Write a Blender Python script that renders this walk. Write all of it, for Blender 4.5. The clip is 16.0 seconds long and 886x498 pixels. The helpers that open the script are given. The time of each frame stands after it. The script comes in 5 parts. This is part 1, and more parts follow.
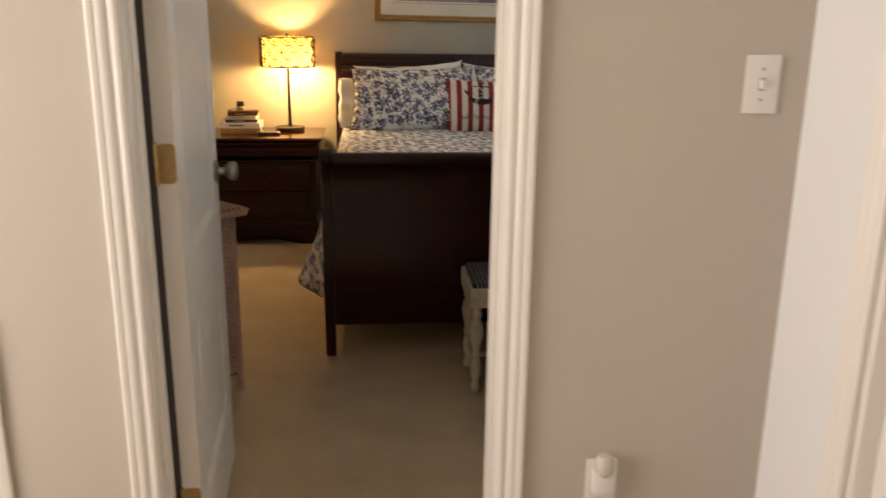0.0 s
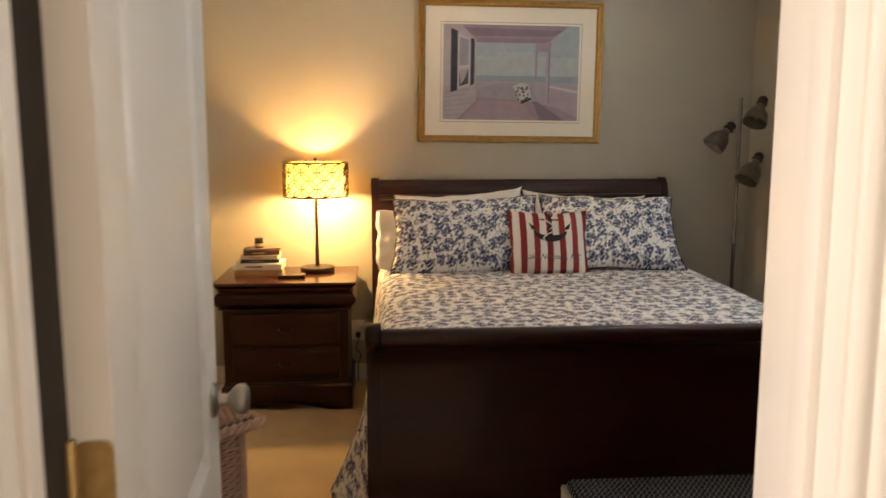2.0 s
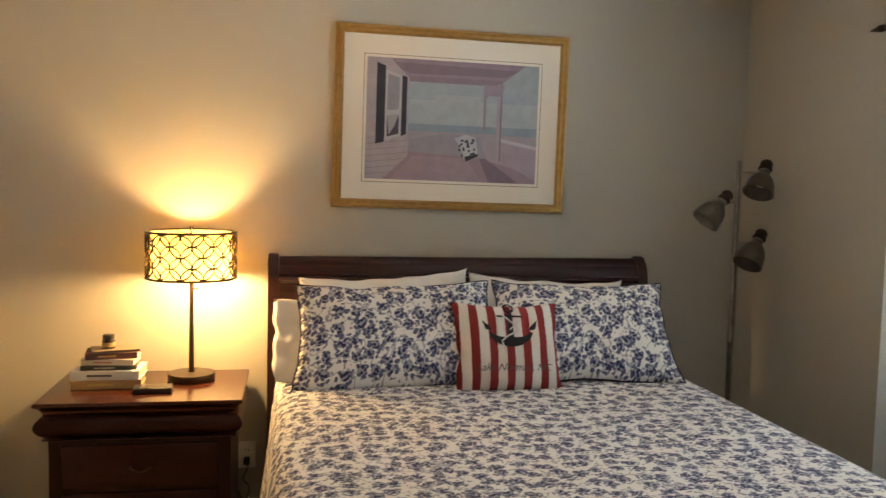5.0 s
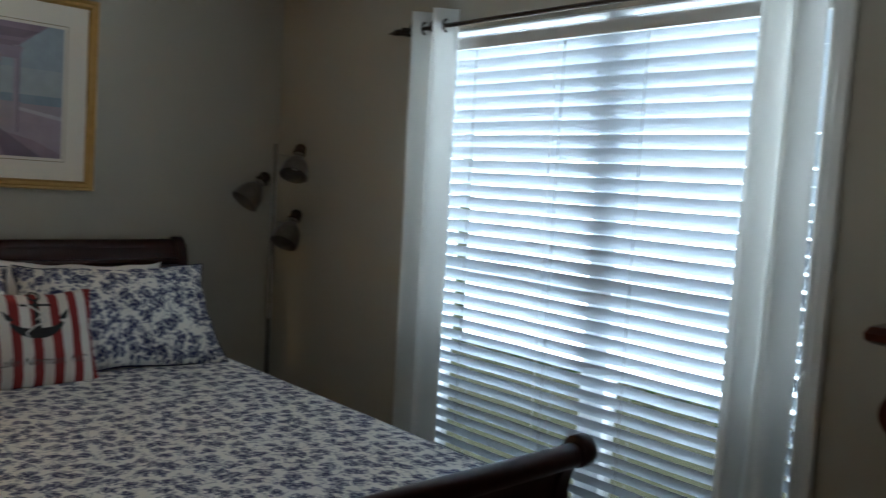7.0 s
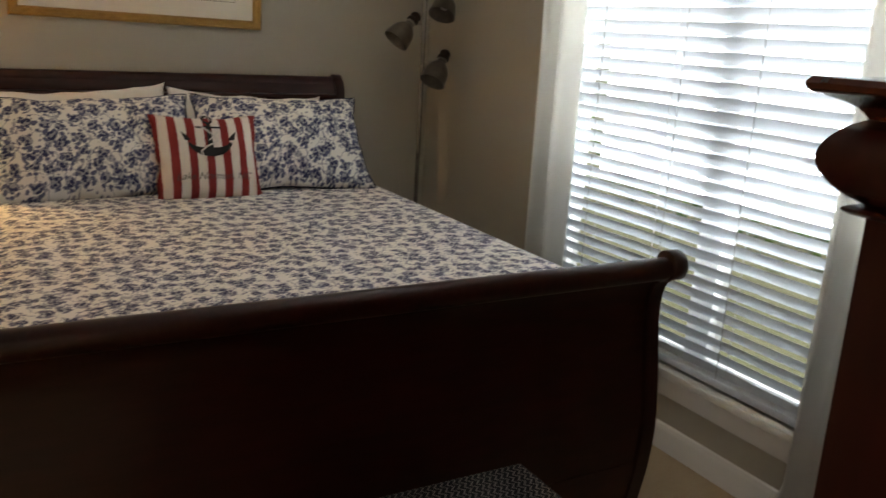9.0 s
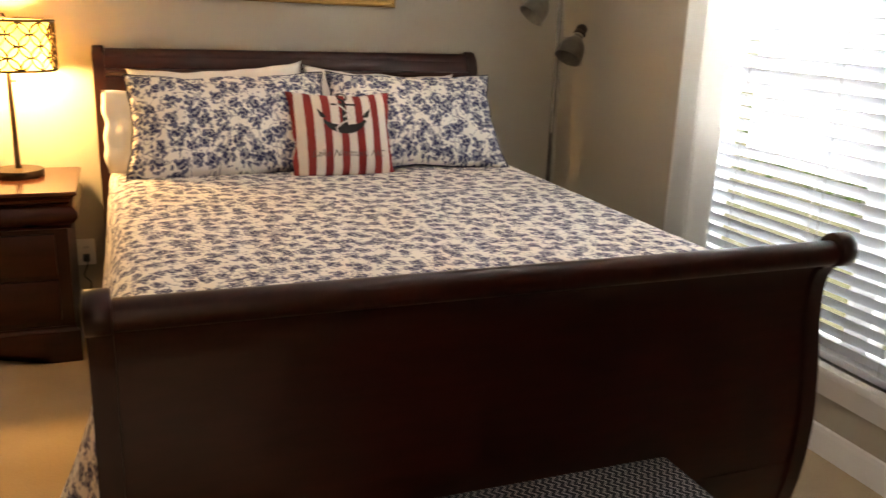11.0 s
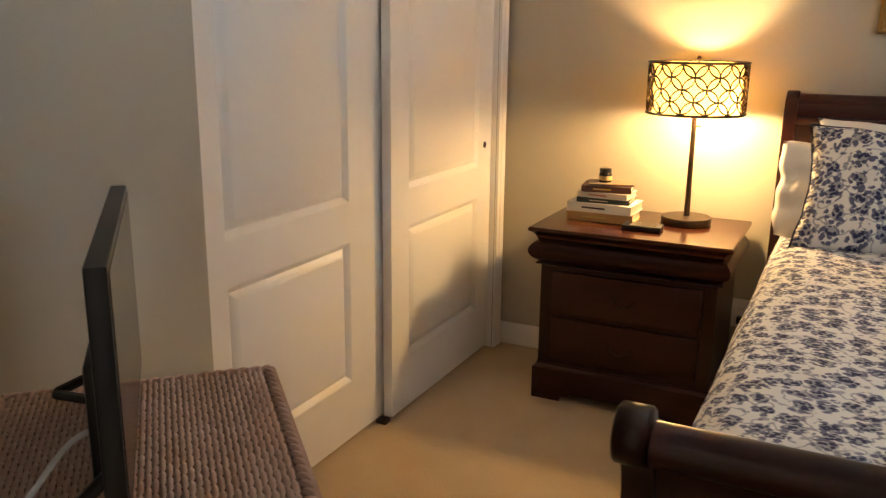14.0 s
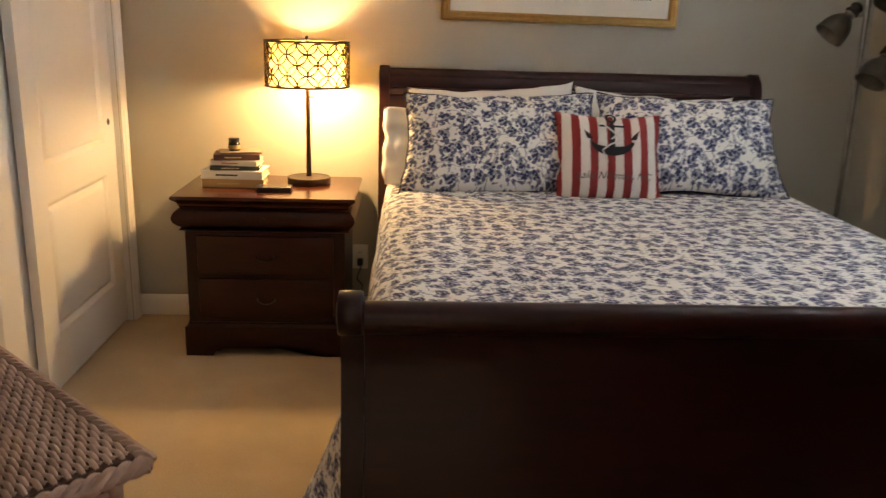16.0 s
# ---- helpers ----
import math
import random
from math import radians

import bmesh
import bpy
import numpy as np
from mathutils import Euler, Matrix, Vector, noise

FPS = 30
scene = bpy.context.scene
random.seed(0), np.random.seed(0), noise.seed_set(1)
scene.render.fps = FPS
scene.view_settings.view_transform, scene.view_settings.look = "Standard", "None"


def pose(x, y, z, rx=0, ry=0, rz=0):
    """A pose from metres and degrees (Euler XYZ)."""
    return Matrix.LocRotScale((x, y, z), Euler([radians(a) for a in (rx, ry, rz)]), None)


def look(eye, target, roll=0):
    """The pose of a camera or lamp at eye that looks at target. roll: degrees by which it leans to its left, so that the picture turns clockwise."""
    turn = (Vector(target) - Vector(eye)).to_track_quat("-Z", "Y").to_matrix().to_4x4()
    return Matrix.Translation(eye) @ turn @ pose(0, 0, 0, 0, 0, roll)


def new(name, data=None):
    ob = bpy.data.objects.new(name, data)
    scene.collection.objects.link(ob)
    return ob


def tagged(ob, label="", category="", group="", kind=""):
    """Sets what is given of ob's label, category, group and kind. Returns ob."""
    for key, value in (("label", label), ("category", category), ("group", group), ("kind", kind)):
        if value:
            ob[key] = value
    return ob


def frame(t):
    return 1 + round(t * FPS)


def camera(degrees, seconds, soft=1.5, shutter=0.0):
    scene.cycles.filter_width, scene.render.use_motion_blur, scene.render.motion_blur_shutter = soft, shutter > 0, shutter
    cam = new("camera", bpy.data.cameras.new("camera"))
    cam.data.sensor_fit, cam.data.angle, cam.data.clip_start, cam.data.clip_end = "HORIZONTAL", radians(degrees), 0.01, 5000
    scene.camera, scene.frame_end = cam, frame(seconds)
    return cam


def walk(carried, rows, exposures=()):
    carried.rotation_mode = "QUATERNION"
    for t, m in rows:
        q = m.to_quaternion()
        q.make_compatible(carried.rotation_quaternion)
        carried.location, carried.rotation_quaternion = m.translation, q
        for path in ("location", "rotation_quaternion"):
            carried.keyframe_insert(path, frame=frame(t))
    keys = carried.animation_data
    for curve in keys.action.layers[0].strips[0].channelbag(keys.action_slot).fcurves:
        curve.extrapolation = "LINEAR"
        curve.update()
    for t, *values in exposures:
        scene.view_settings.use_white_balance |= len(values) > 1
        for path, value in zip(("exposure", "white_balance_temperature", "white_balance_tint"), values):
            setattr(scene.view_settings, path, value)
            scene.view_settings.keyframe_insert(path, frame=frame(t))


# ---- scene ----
SOFT = 1.3
cam = camera(56.0, 16.0, soft=SOFT, shutter=0.5)
PATH = [
    (0, (-0.622, -5.565, 1.384), (-0.443, -3.647, 0.843), 0.7),
    (0.5, (-0.698, -5.416, 1.397), (-0.617, -3.479, 0.906), -0.0),
    (1, (-0.693, -5.18, 1.417), (-0.675, -3.225, 0.998), 1.1),
    (1.5, (-0.714, -4.899, 1.416), (-0.685, -2.93, 1.064), 1.0),
    (2, (-0.747, -4.619, 1.429), (-0.607, -2.645, 1.138), 0.0),
    (2.5, (-0.731, -4.365, 1.409), (-0.534, -2.39, 1.162), 0.4),
    (3, (-0.732, -4.113, 1.39), (-0.512, -2.138, 1.171), 0.9),
    (5.5, (-0.73, -3.497, 1.458), (-0.238, -1.563, 1.328), 1.7),
    (6, (-0.777, -3.479, 1.442), (0.064, -1.669, 1.308), 2.0),
    (6.5, (-0.766, -3.495, 1.467), (0.344, -1.839, 1.302), 2.7),
    (7, (-0.77, -3.531, 1.462), (0.566, -2.052, 1.298), 3.3),
    (7.5, (-0.766, -3.555, 1.461), (0.666, -2.172, 1.273), 2.8),
    (8, (-0.751, -3.596, 1.433), (0.637, -2.179, 1.18), 2.6),
    (8.5, (-0.734, -3.702, 1.405), (0.419, -2.11, 1.037), 3.4),
    (9, (-0.72, -3.792, 1.378), (0.247, -2.116, 0.872), 3.3),
    (11.5, (-0.724, -3.638, 1.336), (-0.238, -1.776, 0.794), 1.2),
    (12, (-0.634, -3.502, 1.342), (-0.605, -1.567, 0.838), 0.4),
    (12.5, (-0.603, -3.422, 1.332), (-1.045, -1.535, 0.84), -1.0),
    (13, (-0.628, -3.347, 1.329), (-1.244, -1.503, 0.859), -1.6),
    (13.5, (-0.646, -3.254, 1.315), (-1.394, -1.456, 0.857), -2.0),
    (14, (-0.579, -3.286, 1.316), (-1.436, -1.547, 0.826), 0.6),
    (14.5, (-0.535, -3.288, 1.313), (-1.261, -1.496, 0.799), 1.8),
    (15, (-0.579, -3.349, 1.313), (-0.938, -1.452, 0.794), 0.4),
    (15.5, (-0.688, -3.507, 1.309), (-0.747, -1.579, 0.782), -0.4),
    (16, (-0.687, -3.684, 1.324), (-0.601, -1.755, 0.804), 1.6),
]
EXPOSURES = [(0.0, 0.13, 7050, 14), (1.0, 0.20, 7250, 15), (2.0, 0.48, 7600, 16), (3.0, 0.58, 7700, 17), (5.5, 0.27, 6700, 12), (6.3, -0.40, 6150, 9),
             (7.0, -0.84, 5900, 7), (8.0, -0.86, 6250, 9), (9.0, 0.02, 7500, 14), (11.5, 0.95, 8100, 20), (12.5, 0.60, 7650, 17), (14.0, 0.40, 6800, 15), (16.0, 0.50, 6850, 16)]
SKY, WINDOW, HALL, BULB, SLAT_TILT = 0.12, 118.0, 50.0, 36.0, 57.0
walk(cam, [(t, look(e, g, r)) for t, e, g, r in PATH], EXPOSURES)

# ---- world, sun and window light ----
def make_world():
    w = bpy.data.worlds.new("sky_world")
    w.use_nodes = True
    nt = w.node_tree
    sky = nt.nodes.new("ShaderNodeTexSky")
    sky.sky_type = 'NISHITA'
    sky.sun_disc = False
    sky.sun_elevation = radians(55)
    sky.sun_rotation = radians(203)
    bg = nt.nodes["Background"]
    bg.inputs["Strength"].default_value = SKY
    nt.links.new(sky.outputs["Color"], bg.inputs["Color"])
    scene.world = w


def lamp(name, kind, energy, color, m, size=0.1, size_y=None, spread=None):
    d = bpy.data.lights.new(name, kind)
    d.energy, d.color = energy, color
    if kind == 'AREA':
        d.shape = 'RECTANGLE'
        d.size, d.size_y = size, size_y or size
        if spread:
            d.spread = radians(spread)
    elif kind == 'SUN':
        d.angle = radians(size)
    else:
        d.shadow_soft_size = size
    ob = new(name, d)
    ob.matrix_world = m
    return ob


make_world()
lamp("sun", 'SUN', 5.0, (1, 0.95, 0.87), look((-3, -7, 11), (0, 0, 0)), 0.5)
# sky light standing in the bedroom window's opening
lamp("window_sky", 'AREA', WINDOW, (0.80, 0.92, 1.0), look((1.60, -1.84, 1.46), (0, -1.84, 1.46)), 1.55, 1.28)
# sky light standing in the hall window's opening
lamp("hall_sky", 'AREA', HALL, (1.0, 0.93, 0.88), look((-2.70, -5.00, 1.40), (0, -5.00, 1.40)), 1.5, 1.5)
# the bulb inside the bedside lamp
lamp("bulb", 'POINT', BULB, (1.0, 0.655, 0.275), Matrix.Translation((-1.085, -0.195, 1.092)), 0.045)


# ---- materials ----
def material(name, color, rough=0.6, metal=0.0, second=None, scale=20.0, mix=0.5, bump=0.0, bump_scale=200.0,
             big=None, big_scale=2.0, big_mix=0.3, spec=0.5, stretch=None):
    m = bpy.data.materials.new(name)
    m.use_nodes = True
    nt = m.node_tree
    b = nt.nodes["Principled BSDF"]
    b.inputs["Roughness"].default_value = rough
    b.inputs["Metallic"].default_value = metal
    b.inputs["Specular IOR Level"].default_value = spec
    tc = nt.nodes.new("ShaderNodeTexCoord")
    vec = tc.outputs["Object"]
    if stretch:
        mp = nt.nodes.new("ShaderNodeMapping")
        mp.inputs["Scale"].default_value = stretch
        nt.links.new(vec, mp.inputs["Vector"])
        vec = mp.outputs["Vector"]
    col = None
    if second:
        n = nt.nodes.new("ShaderNodeTexNoise")
        n.inputs["Scale"].default_value = scale
        n.inputs["Detail"].default_value = 6
        nt.links.new(vec, n.inputs["Vector"])
        r = nt.nodes.new("ShaderNodeValToRGB")
        r.color_ramp.elements[0].position = 0.5 - mix / 2
        r.color_ramp.elements[1].position = 0.5 + mix / 2
        r.color_ramp.elements[0].color = (*color, 1)
        r.color_ramp.elements[1].color = (*second, 1)
        nt.links.new(n.outputs["Fac"], r.inputs["Fac"])
        col = r.outputs["Color"]
    if big:
        n2 = nt.nodes.new("ShaderNodeTexNoise")
        n2.inputs["Scale"].default_value = big_scale
        n2.inputs["Detail"].default_value = 3
        nt.links.new(tc.outputs["Object"], n2.inputs["Vector"])
        mx = nt.nodes.new("ShaderNodeMix")
        mx.data_type = 'RGBA'
        sc = nt.nodes.new("ShaderNodeMath")
        sc.operation = 'MULTIPLY'
        sc.inputs[1].default_value = big_mix
        nt.links.new(n2.outputs["Fac"], sc.inputs[0])
        nt.links.new(sc.outputs[0], mx.inputs[0])
        if col:
            nt.links.new(col, mx.inputs[6])
        else:
            mx.inputs[6].default_value = (*color, 1)
        mx.inputs[7].default_value = (*big, 1)
        col = mx.outputs[2]
    if col:
        nt.links.new(col, b.inputs["Base Color"])
    else:
        b.inputs["Base Color"].default_value = (*color, 1)
    if bump:
        n3 = nt.nodes.new("ShaderNodeTexNoise")
        n3.inputs["Scale"].default_value = bump_scale
        n3.inputs["Detail"].default_value = 4
        nt.links.new(vec, n3.inputs["Vector"])
        bp = nt.nodes.new("ShaderNodeBump")
        bp.inputs["Strength"].default_value = bump
        bp.inputs["Distance"].default_value = 0.004
        nt.links.new(n3.outputs["Fac"], bp.inputs["Height"])
        nt.links.new(bp.outputs["Normal"], b.inputs["Normal"])
    return m


def sprigs(name, base, blue, leaf, upright=False, size=1.0, full=0.43):
    """Cotton printed with evenly strewn rose sprigs, laid out flat over a bed and down its sides, or on an upright cushion."""
    m = bpy.data.materials.new(name)
    m.use_nodes = True
    nt = m.node_tree
    L = nt.links
    b = nt.nodes["Principled BSDF"]
    b.inputs["Roughness"].default_value = 0.85
    b.inputs["Specular IOR Level"].default_value = 0.2

    def mth(op, x, y=0.0):
        n = nt.nodes.new("ShaderNodeMath")
        n.operation = op
        for i, v in enumerate((x, y)):
            if isinstance(v, (int, float)):
                n.inputs[i].default_value = v
            else:
                L.new(v, n.inputs[i])
        return n.outputs[0]

    tc = nt.nodes.new("ShaderNodeTexCoord")
    sp = nt.nodes.new("ShaderNodeSeparateXYZ")
    L.new(tc.outputs["Object"], sp.inputs[0])
    cb = nt.nodes.new("ShaderNodeCombineXYZ")
    if upright:
        L.new(mth('DIVIDE', sp.outputs[0], size), cb.inputs[0])
        L.new(mth('DIVIDE', sp.outputs[2], size), cb.inputs[1])
    else:
        L.new(mth('ADD', sp.outputs[0], sp.outputs[2]), cb.inputs[0])
        L.new(sp.outputs[1], cb.inputs[1])

    def warped(scale, amount):
        w = nt.nodes.new("ShaderNodeTexNoise")
        w.inputs["Scale"].default_value = scale
        w.inputs["Detail"].default_value = 2
        L.new(cb.outputs[0], w.inputs["Vector"])
        o = nt.nodes.new("ShaderNodeVectorMath")
        o.operation = 'MULTIPLY_ADD'
        o.inputs[1].default_value = (amount,) * 3
        L.new(w.outputs["Color"], o.inputs[0])
        L.new(cb.outputs[0], o.inputs[2])
        return o.outputs[0]

    def cells(scale, source, rand=0.85):
        v = nt.nodes.new("ShaderNodeTexVoronoi")
        v.voronoi_dimensions = '2D'
        v.inputs["Scale"].default_value = scale
        v.inputs["Randomness"].default_value = rand
        L.new(source, v.inputs["Vector"])
        return v.outputs["Distance"]

    def inside(value, limit, soft):
        r = nt.nodes.new("ShaderNodeMapRange")
        r.inputs["From Min"].default_value = limit
        r.inputs["From Max"].default_value = limit + soft
        r.inputs["To Min"].default_value = 1
        r.inputs["To Max"].default_value = 0
        L.new(value, r.inputs["Value"])
        return r.outputs["Result"]

    def mixer(fac, a, c):
        mx = nt.nodes.new("ShaderNodeMix")
        mx.data_type = 'RGBA'
        L.new(fac, mx.inputs[0])
        for i, v in ((6, a), (7, c)):
            if isinstance(v, tuple):
                mx.inputs[i].default_value = (*v, 1)
            else:
                L.new(v, mx.inputs[i])
        return mx.outputs[2]

    big = cells(19.5, warped(60, 0.018), 0.75)
    rose = inside(big, 0.25, 0.07)
    near = inside(cells(19.5, warped(14, 0.022), 0.75), full, 0.08)
    leaves = mth('MULTIPLY', inside(cells(60, warped(70, 0.012), 1.0), 0.36, 0.07), near)
    buds = mth('MULTIPLY', inside(cells(37, warped(50, 0.02), 1.0), 0.14, 0.06), 0.7)
    petals = inside(cells(95, warped(80, 0.008), 1.0), 0.40, 0.14)
    vn = nt.nodes.new("ShaderNodeTexNoise")
    vn.inputs["Scale"].default_value = 15
    vn.inputs["Detail"].default_value = 2
    L.new(cb.outputs[0], vn.inputs["Vector"])
    vine = mth('MULTIPLY', inside(mth('ABSOLUTE', mth('SUBTRACT', vn.outputs["Fac"], 0.5)), 0.008, 0.012), 0.6)
    pale = tuple(0.35 * x + 0.65 * y for x, y in zip(base, leaf))
    c = mixer(vine, base, leaf)
    c = mixer(buds, c, leaf)
    c = mixer(leaves, c, leaf)
    c = mixer(rose, c, mixer(petals, pale, blue))
    L.new(c, b.inputs["Base Color"])
    weave_noise = nt.nodes.new("ShaderNodeTexNoise")
    weave_noise.inputs["Scale"].default_value = 350
    L.new(tc.outputs["Object"], weave_noise.inputs["Vector"])
    puff = nt.nodes.new("ShaderNodeTexNoise")
    puff.inputs["Scale"].default_value = 30
    L.new(tc.outputs["Object"], puff.inputs["Vector"])
    bp = nt.nodes.new("ShaderNodeBump")
    bp.inputs["Strength"].default_value = 0.3
    bp.inputs["Distance"].default_value = 0.004
    L.new(mth('ADD', mth('MULTIPLY', weave_noise.outputs["Fac"], 0.4), puff.outputs["Fac"]), bp.inputs["Height"])
    L.new(bp.outputs["Normal"], b.inputs["Normal"])
    return m


def bands(name, a, c, axis, period, duty, rough=0.85, zigzag=0.0, zperiod=0.02):
    """Cloth with straight or zigzag stripes across one axis."""
    m = bpy.data.materials.new(name)
    m.use_nodes = True
    nt = m.node_tree
    L = nt.links
    b = nt.nodes["Principled BSDF"]
    b.inputs["Roughness"].default_value = rough
    b.inputs["Specular IOR Level"].default_value = 0.2
    tc = nt.nodes.new("ShaderNodeTexCoord")
    sep = nt.nodes.new("ShaderNodeSeparateXYZ")
    L.new(tc.outputs["Object"], sep.inputs[0])

    def mth(op, x, y):
        k = nt.nodes.new("ShaderNodeMath")
        k.operation = op
        for i, q in enumerate((x, y)):
            if isinstance(q, (int, float)):
                k.inputs[i].default_value = q
            else:
                L.new(q, k.inputs[i])
        return k.outputs[0]

    pos = sep.outputs[axis]
    n = nt.nodes.new("ShaderNodeTexNoise")
    n.inputs["Scale"].default_value = 60
    L.new(tc.outputs["Object"], n.inputs["Vector"])
    pos = mth('ADD', pos, mth('MULTIPLY', mth('SUBTRACT', n.outputs["Fac"], 0.5), 0.004))
    if zigzag:
        pos = mth('ADD', pos, mth('PINGPONG', sep.outputs[1 - axis], zperiod))
    f = mth('LESS_THAN', mth('FRACT', mth('DIVIDE', mth('ADD', pos, 10.0), period), 0), duty)
    mx = nt.nodes.new("ShaderNodeMix")
    mx.data_type = 'RGBA'
    L.new(f, mx.inputs[0])
    mx.inputs[6].default_value = (*c, 1)
    mx.inputs[7].default_value = (*a, 1)
    L.new(mx.outputs[2], b.inputs["Base Color"])
    n2 = nt.nodes.new("ShaderNodeTexNoise")
    n2.inputs["Scale"].default_value = 400
    L.new(tc.outputs["Object"], n2.inputs["Vector"])
    bp = nt.nodes.new("ShaderNodeBump")
    bp.inputs["Strength"].default_value = 0.35
    bp.inputs["Distance"].default_value = 0.002
    L.new(n2.outputs["Fac"], bp.inputs["Height"])
    L.new(bp.outputs["Normal"], b.inputs["Normal"])
    return m


def cloth_through(name, color, through_amount, rough=0.9, bump=0.2):
    """Cloth that lets part of the light through."""
    m = material(name, color, rough, bump=bump, bump_scale=300, spec=0.2, big=tuple(0.93 * c for c in color), big_scale=9, big_mix=0.8)
    nt = m.node_tree
    b = nt.nodes["Principled BSDF"]
    t = nt.nodes.new("ShaderNodeBsdfTranslucent")
    t.inputs["Color"].default_value = (*color, 1)
    mx = nt.nodes.new("ShaderNodeMixShader")
    mx.inputs[0].default_value = through_amount
    nt.links.new(b.outputs[0], mx.inputs[1])
    nt.links.new(t.outputs[0], mx.inputs[2])
    nt.links.new(mx.outputs[0], nt.nodes["Material Output"].inputs["Surface"])
    return m


def wood(name, dark, light, rough=0.28, stretch=(3, 3, 30), coat=0.25):
    m = material(name, dark, rough, second=light, scale=3.0, mix=0.5, bump=0.04, bump_scale=12, stretch=stretch,
                 big=tuple(0.6 * c for c in dark), big_scale=4, big_mix=0.5, spec=0.27)
    b = m.node_tree.nodes["Principled BSDF"]
    b.inputs["Coat Weight"].default_value = coat
    b.inputs["Coat Roughness"].default_value = 0.18
    return m


WALL = material("greige_wall_paint", (0.44, 0.40, 0.325), 0.75, bump=0.10, bump_scale=180, big=(0.41, 0.37, 0.30), big_scale=1.3, big_mix=0.6, spec=0.3)
HALLPAINT = material("hall_wall_paint", (0.52, 0.475, 0.415), 0.7, bump=0.10, bump_scale=180, big=(0.49, 0.445, 0.385), big_scale=1.3, big_mix=0.6, spec=0.3)
HALLWHITE = material("hall_white_paint", (0.77, 0.78, 0.78), 0.6, bump=0.10, bump_scale=180, big=(0.74, 0.75, 0.75), big_scale=1.3, big_mix=0.6, spec=0.3)
CEIL = material("white_ceiling_paint", (0.78, 0.77, 0.74), 0.9, bump=0.3, bump_scale=90, big=(0.74, 0.73, 0.70), big_scale=2)
TRIM = material("white_gloss_trim", (0.80, 0.775, 0.73), 0.35, bump=0.05, bump_scale=60, big=(0.71, 0.67, 0.61), big_scale=5, big_mix=0.6)
DOORPAINT = material("white_door_paint", (0.80, 0.775, 0.73), 0.38, bump=0.10, bump_scale=40, stretch=(8, 8, 1), big=(0.70, 0.67, 0.62), big_scale=3, big_mix=0.5)
CARPET = material("beige_carpet", (0.44, 0.325, 0.205), 0.95, second=(0.62, 0.475, 0.315), scale=230, mix=0.5, bump=0.9, bump_scale=260,
                  big=(0.27, 0.185, 0.11), big_scale=5, big_mix=0.5, spec=0.1)
CHERRY = wood("dark_cherry_wood", (0.021, 0.0037, 0.0024), (0.046, 0.0086, 0.0051), 0.29, (3, 14, 14), 0.08)
CHERRYV = wood("dark_cherry_wood_upright", (0.016, 0.0030, 0.0020), (0.034, 0.0066, 0.0042), 0.32, (14, 14, 3), 0.08)
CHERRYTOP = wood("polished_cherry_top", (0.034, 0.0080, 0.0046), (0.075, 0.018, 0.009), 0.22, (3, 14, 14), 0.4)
FLORAL = sprigs("blue_floral_cotton", (0.84, 0.80, 0.73), (0.040, 0.045, 0.115), (0.125, 0.130, 0.205), True, 1.12, 0.50)
FLORALTOP = sprigs("blue_sprigged_quilting", (0.86, 0.82, 0.755), (0.058, 0.060, 0.120), (0.185, 0.18, 0.25))
PIPING = material("navy_piping", (0.018, 0.024, 0.06), 0.8, bump=0.3, bump_scale=400)
LINEN = material("white_pillowcase_cotton", (0.82, 0.79, 0.74), 0.9, bump=0.35, bump_scale=28, big=(0.70, 0.66, 0.60), big_scale=9, spec=0.2)
STRIPE = bands("red_and_cream_striped_cotton", (0.29, 0.036, 0.034), (0.76, 0.68, 0.60), 0, 0.062, 0.47)
ANCHOR = material("dark_anchor_print", (0.022, 0.022, 0.024), 0.9, bump=0.2, bump_scale=300)
GREYINK = material("grey_script_print", (0.10, 0.075, 0.07), 0.9)
ROPE = material("pale_rope_print", (0.66, 0.60, 0.54), 0.9)
ZIG = bands("black_and_white_zigzag_cloth", (0.014, 0.014, 0.018), (0.24, 0.225, 0.22), 0, 0.0155, 0.70, 0.85, 1.0, 0.011)
CREAM = material("cream_distressed_paint", (0.66, 0.61, 0.50), 0.5, second=(0.56, 0.50, 0.38), scale=35, mix=0.25, bump=0.15, bump_scale=90, big=(0.58, 0.52, 0.40), big_scale=9)
GOLD = material("antique_gold_leaf", (0.46, 0.27, 0.085), 0.38, 0.75, second=(0.36, 0.20, 0.06), scale=40, mix=0.5, bump=0.12, bump_scale=120)
MAT = material("cream_mat_board", (0.74, 0.66, 0.54), 0.9, bump=0.1, bump_scale=400)
NICKEL = material("brushed_nickel", (0.42, 0.39, 0.35), 0.36, 1.0, second=(0.36, 0.33, 0.29), scale=60, mix=0.5, bump=0.05, bump_scale=200, stretch=(1, 1, 8))
PEWTER = material("dark_pewter_metal", (0.25, 0.23, 0.20), 0.28, 0.95, second=(0.18, 0.16, 0.14), scale=40, mix=0.5, bump=0.04, bump_scale=150)
BLACKPL = material("black_plastic", (0.014, 0.014, 0.015), 0.35, bump=0.05, bump_scale=300)
SCREEN = material("dark_screen_glass", (0.012, 0.013, 0.015), 0.16, bump=0.01, bump_scale=20)
BRASS = material("worn_brass", (0.50, 0.36, 0.16), 0.38, 1.0, second=(0.36, 0.25, 0.12), scale=55, mix=0.4, bump=0.08, bump_scale=120)
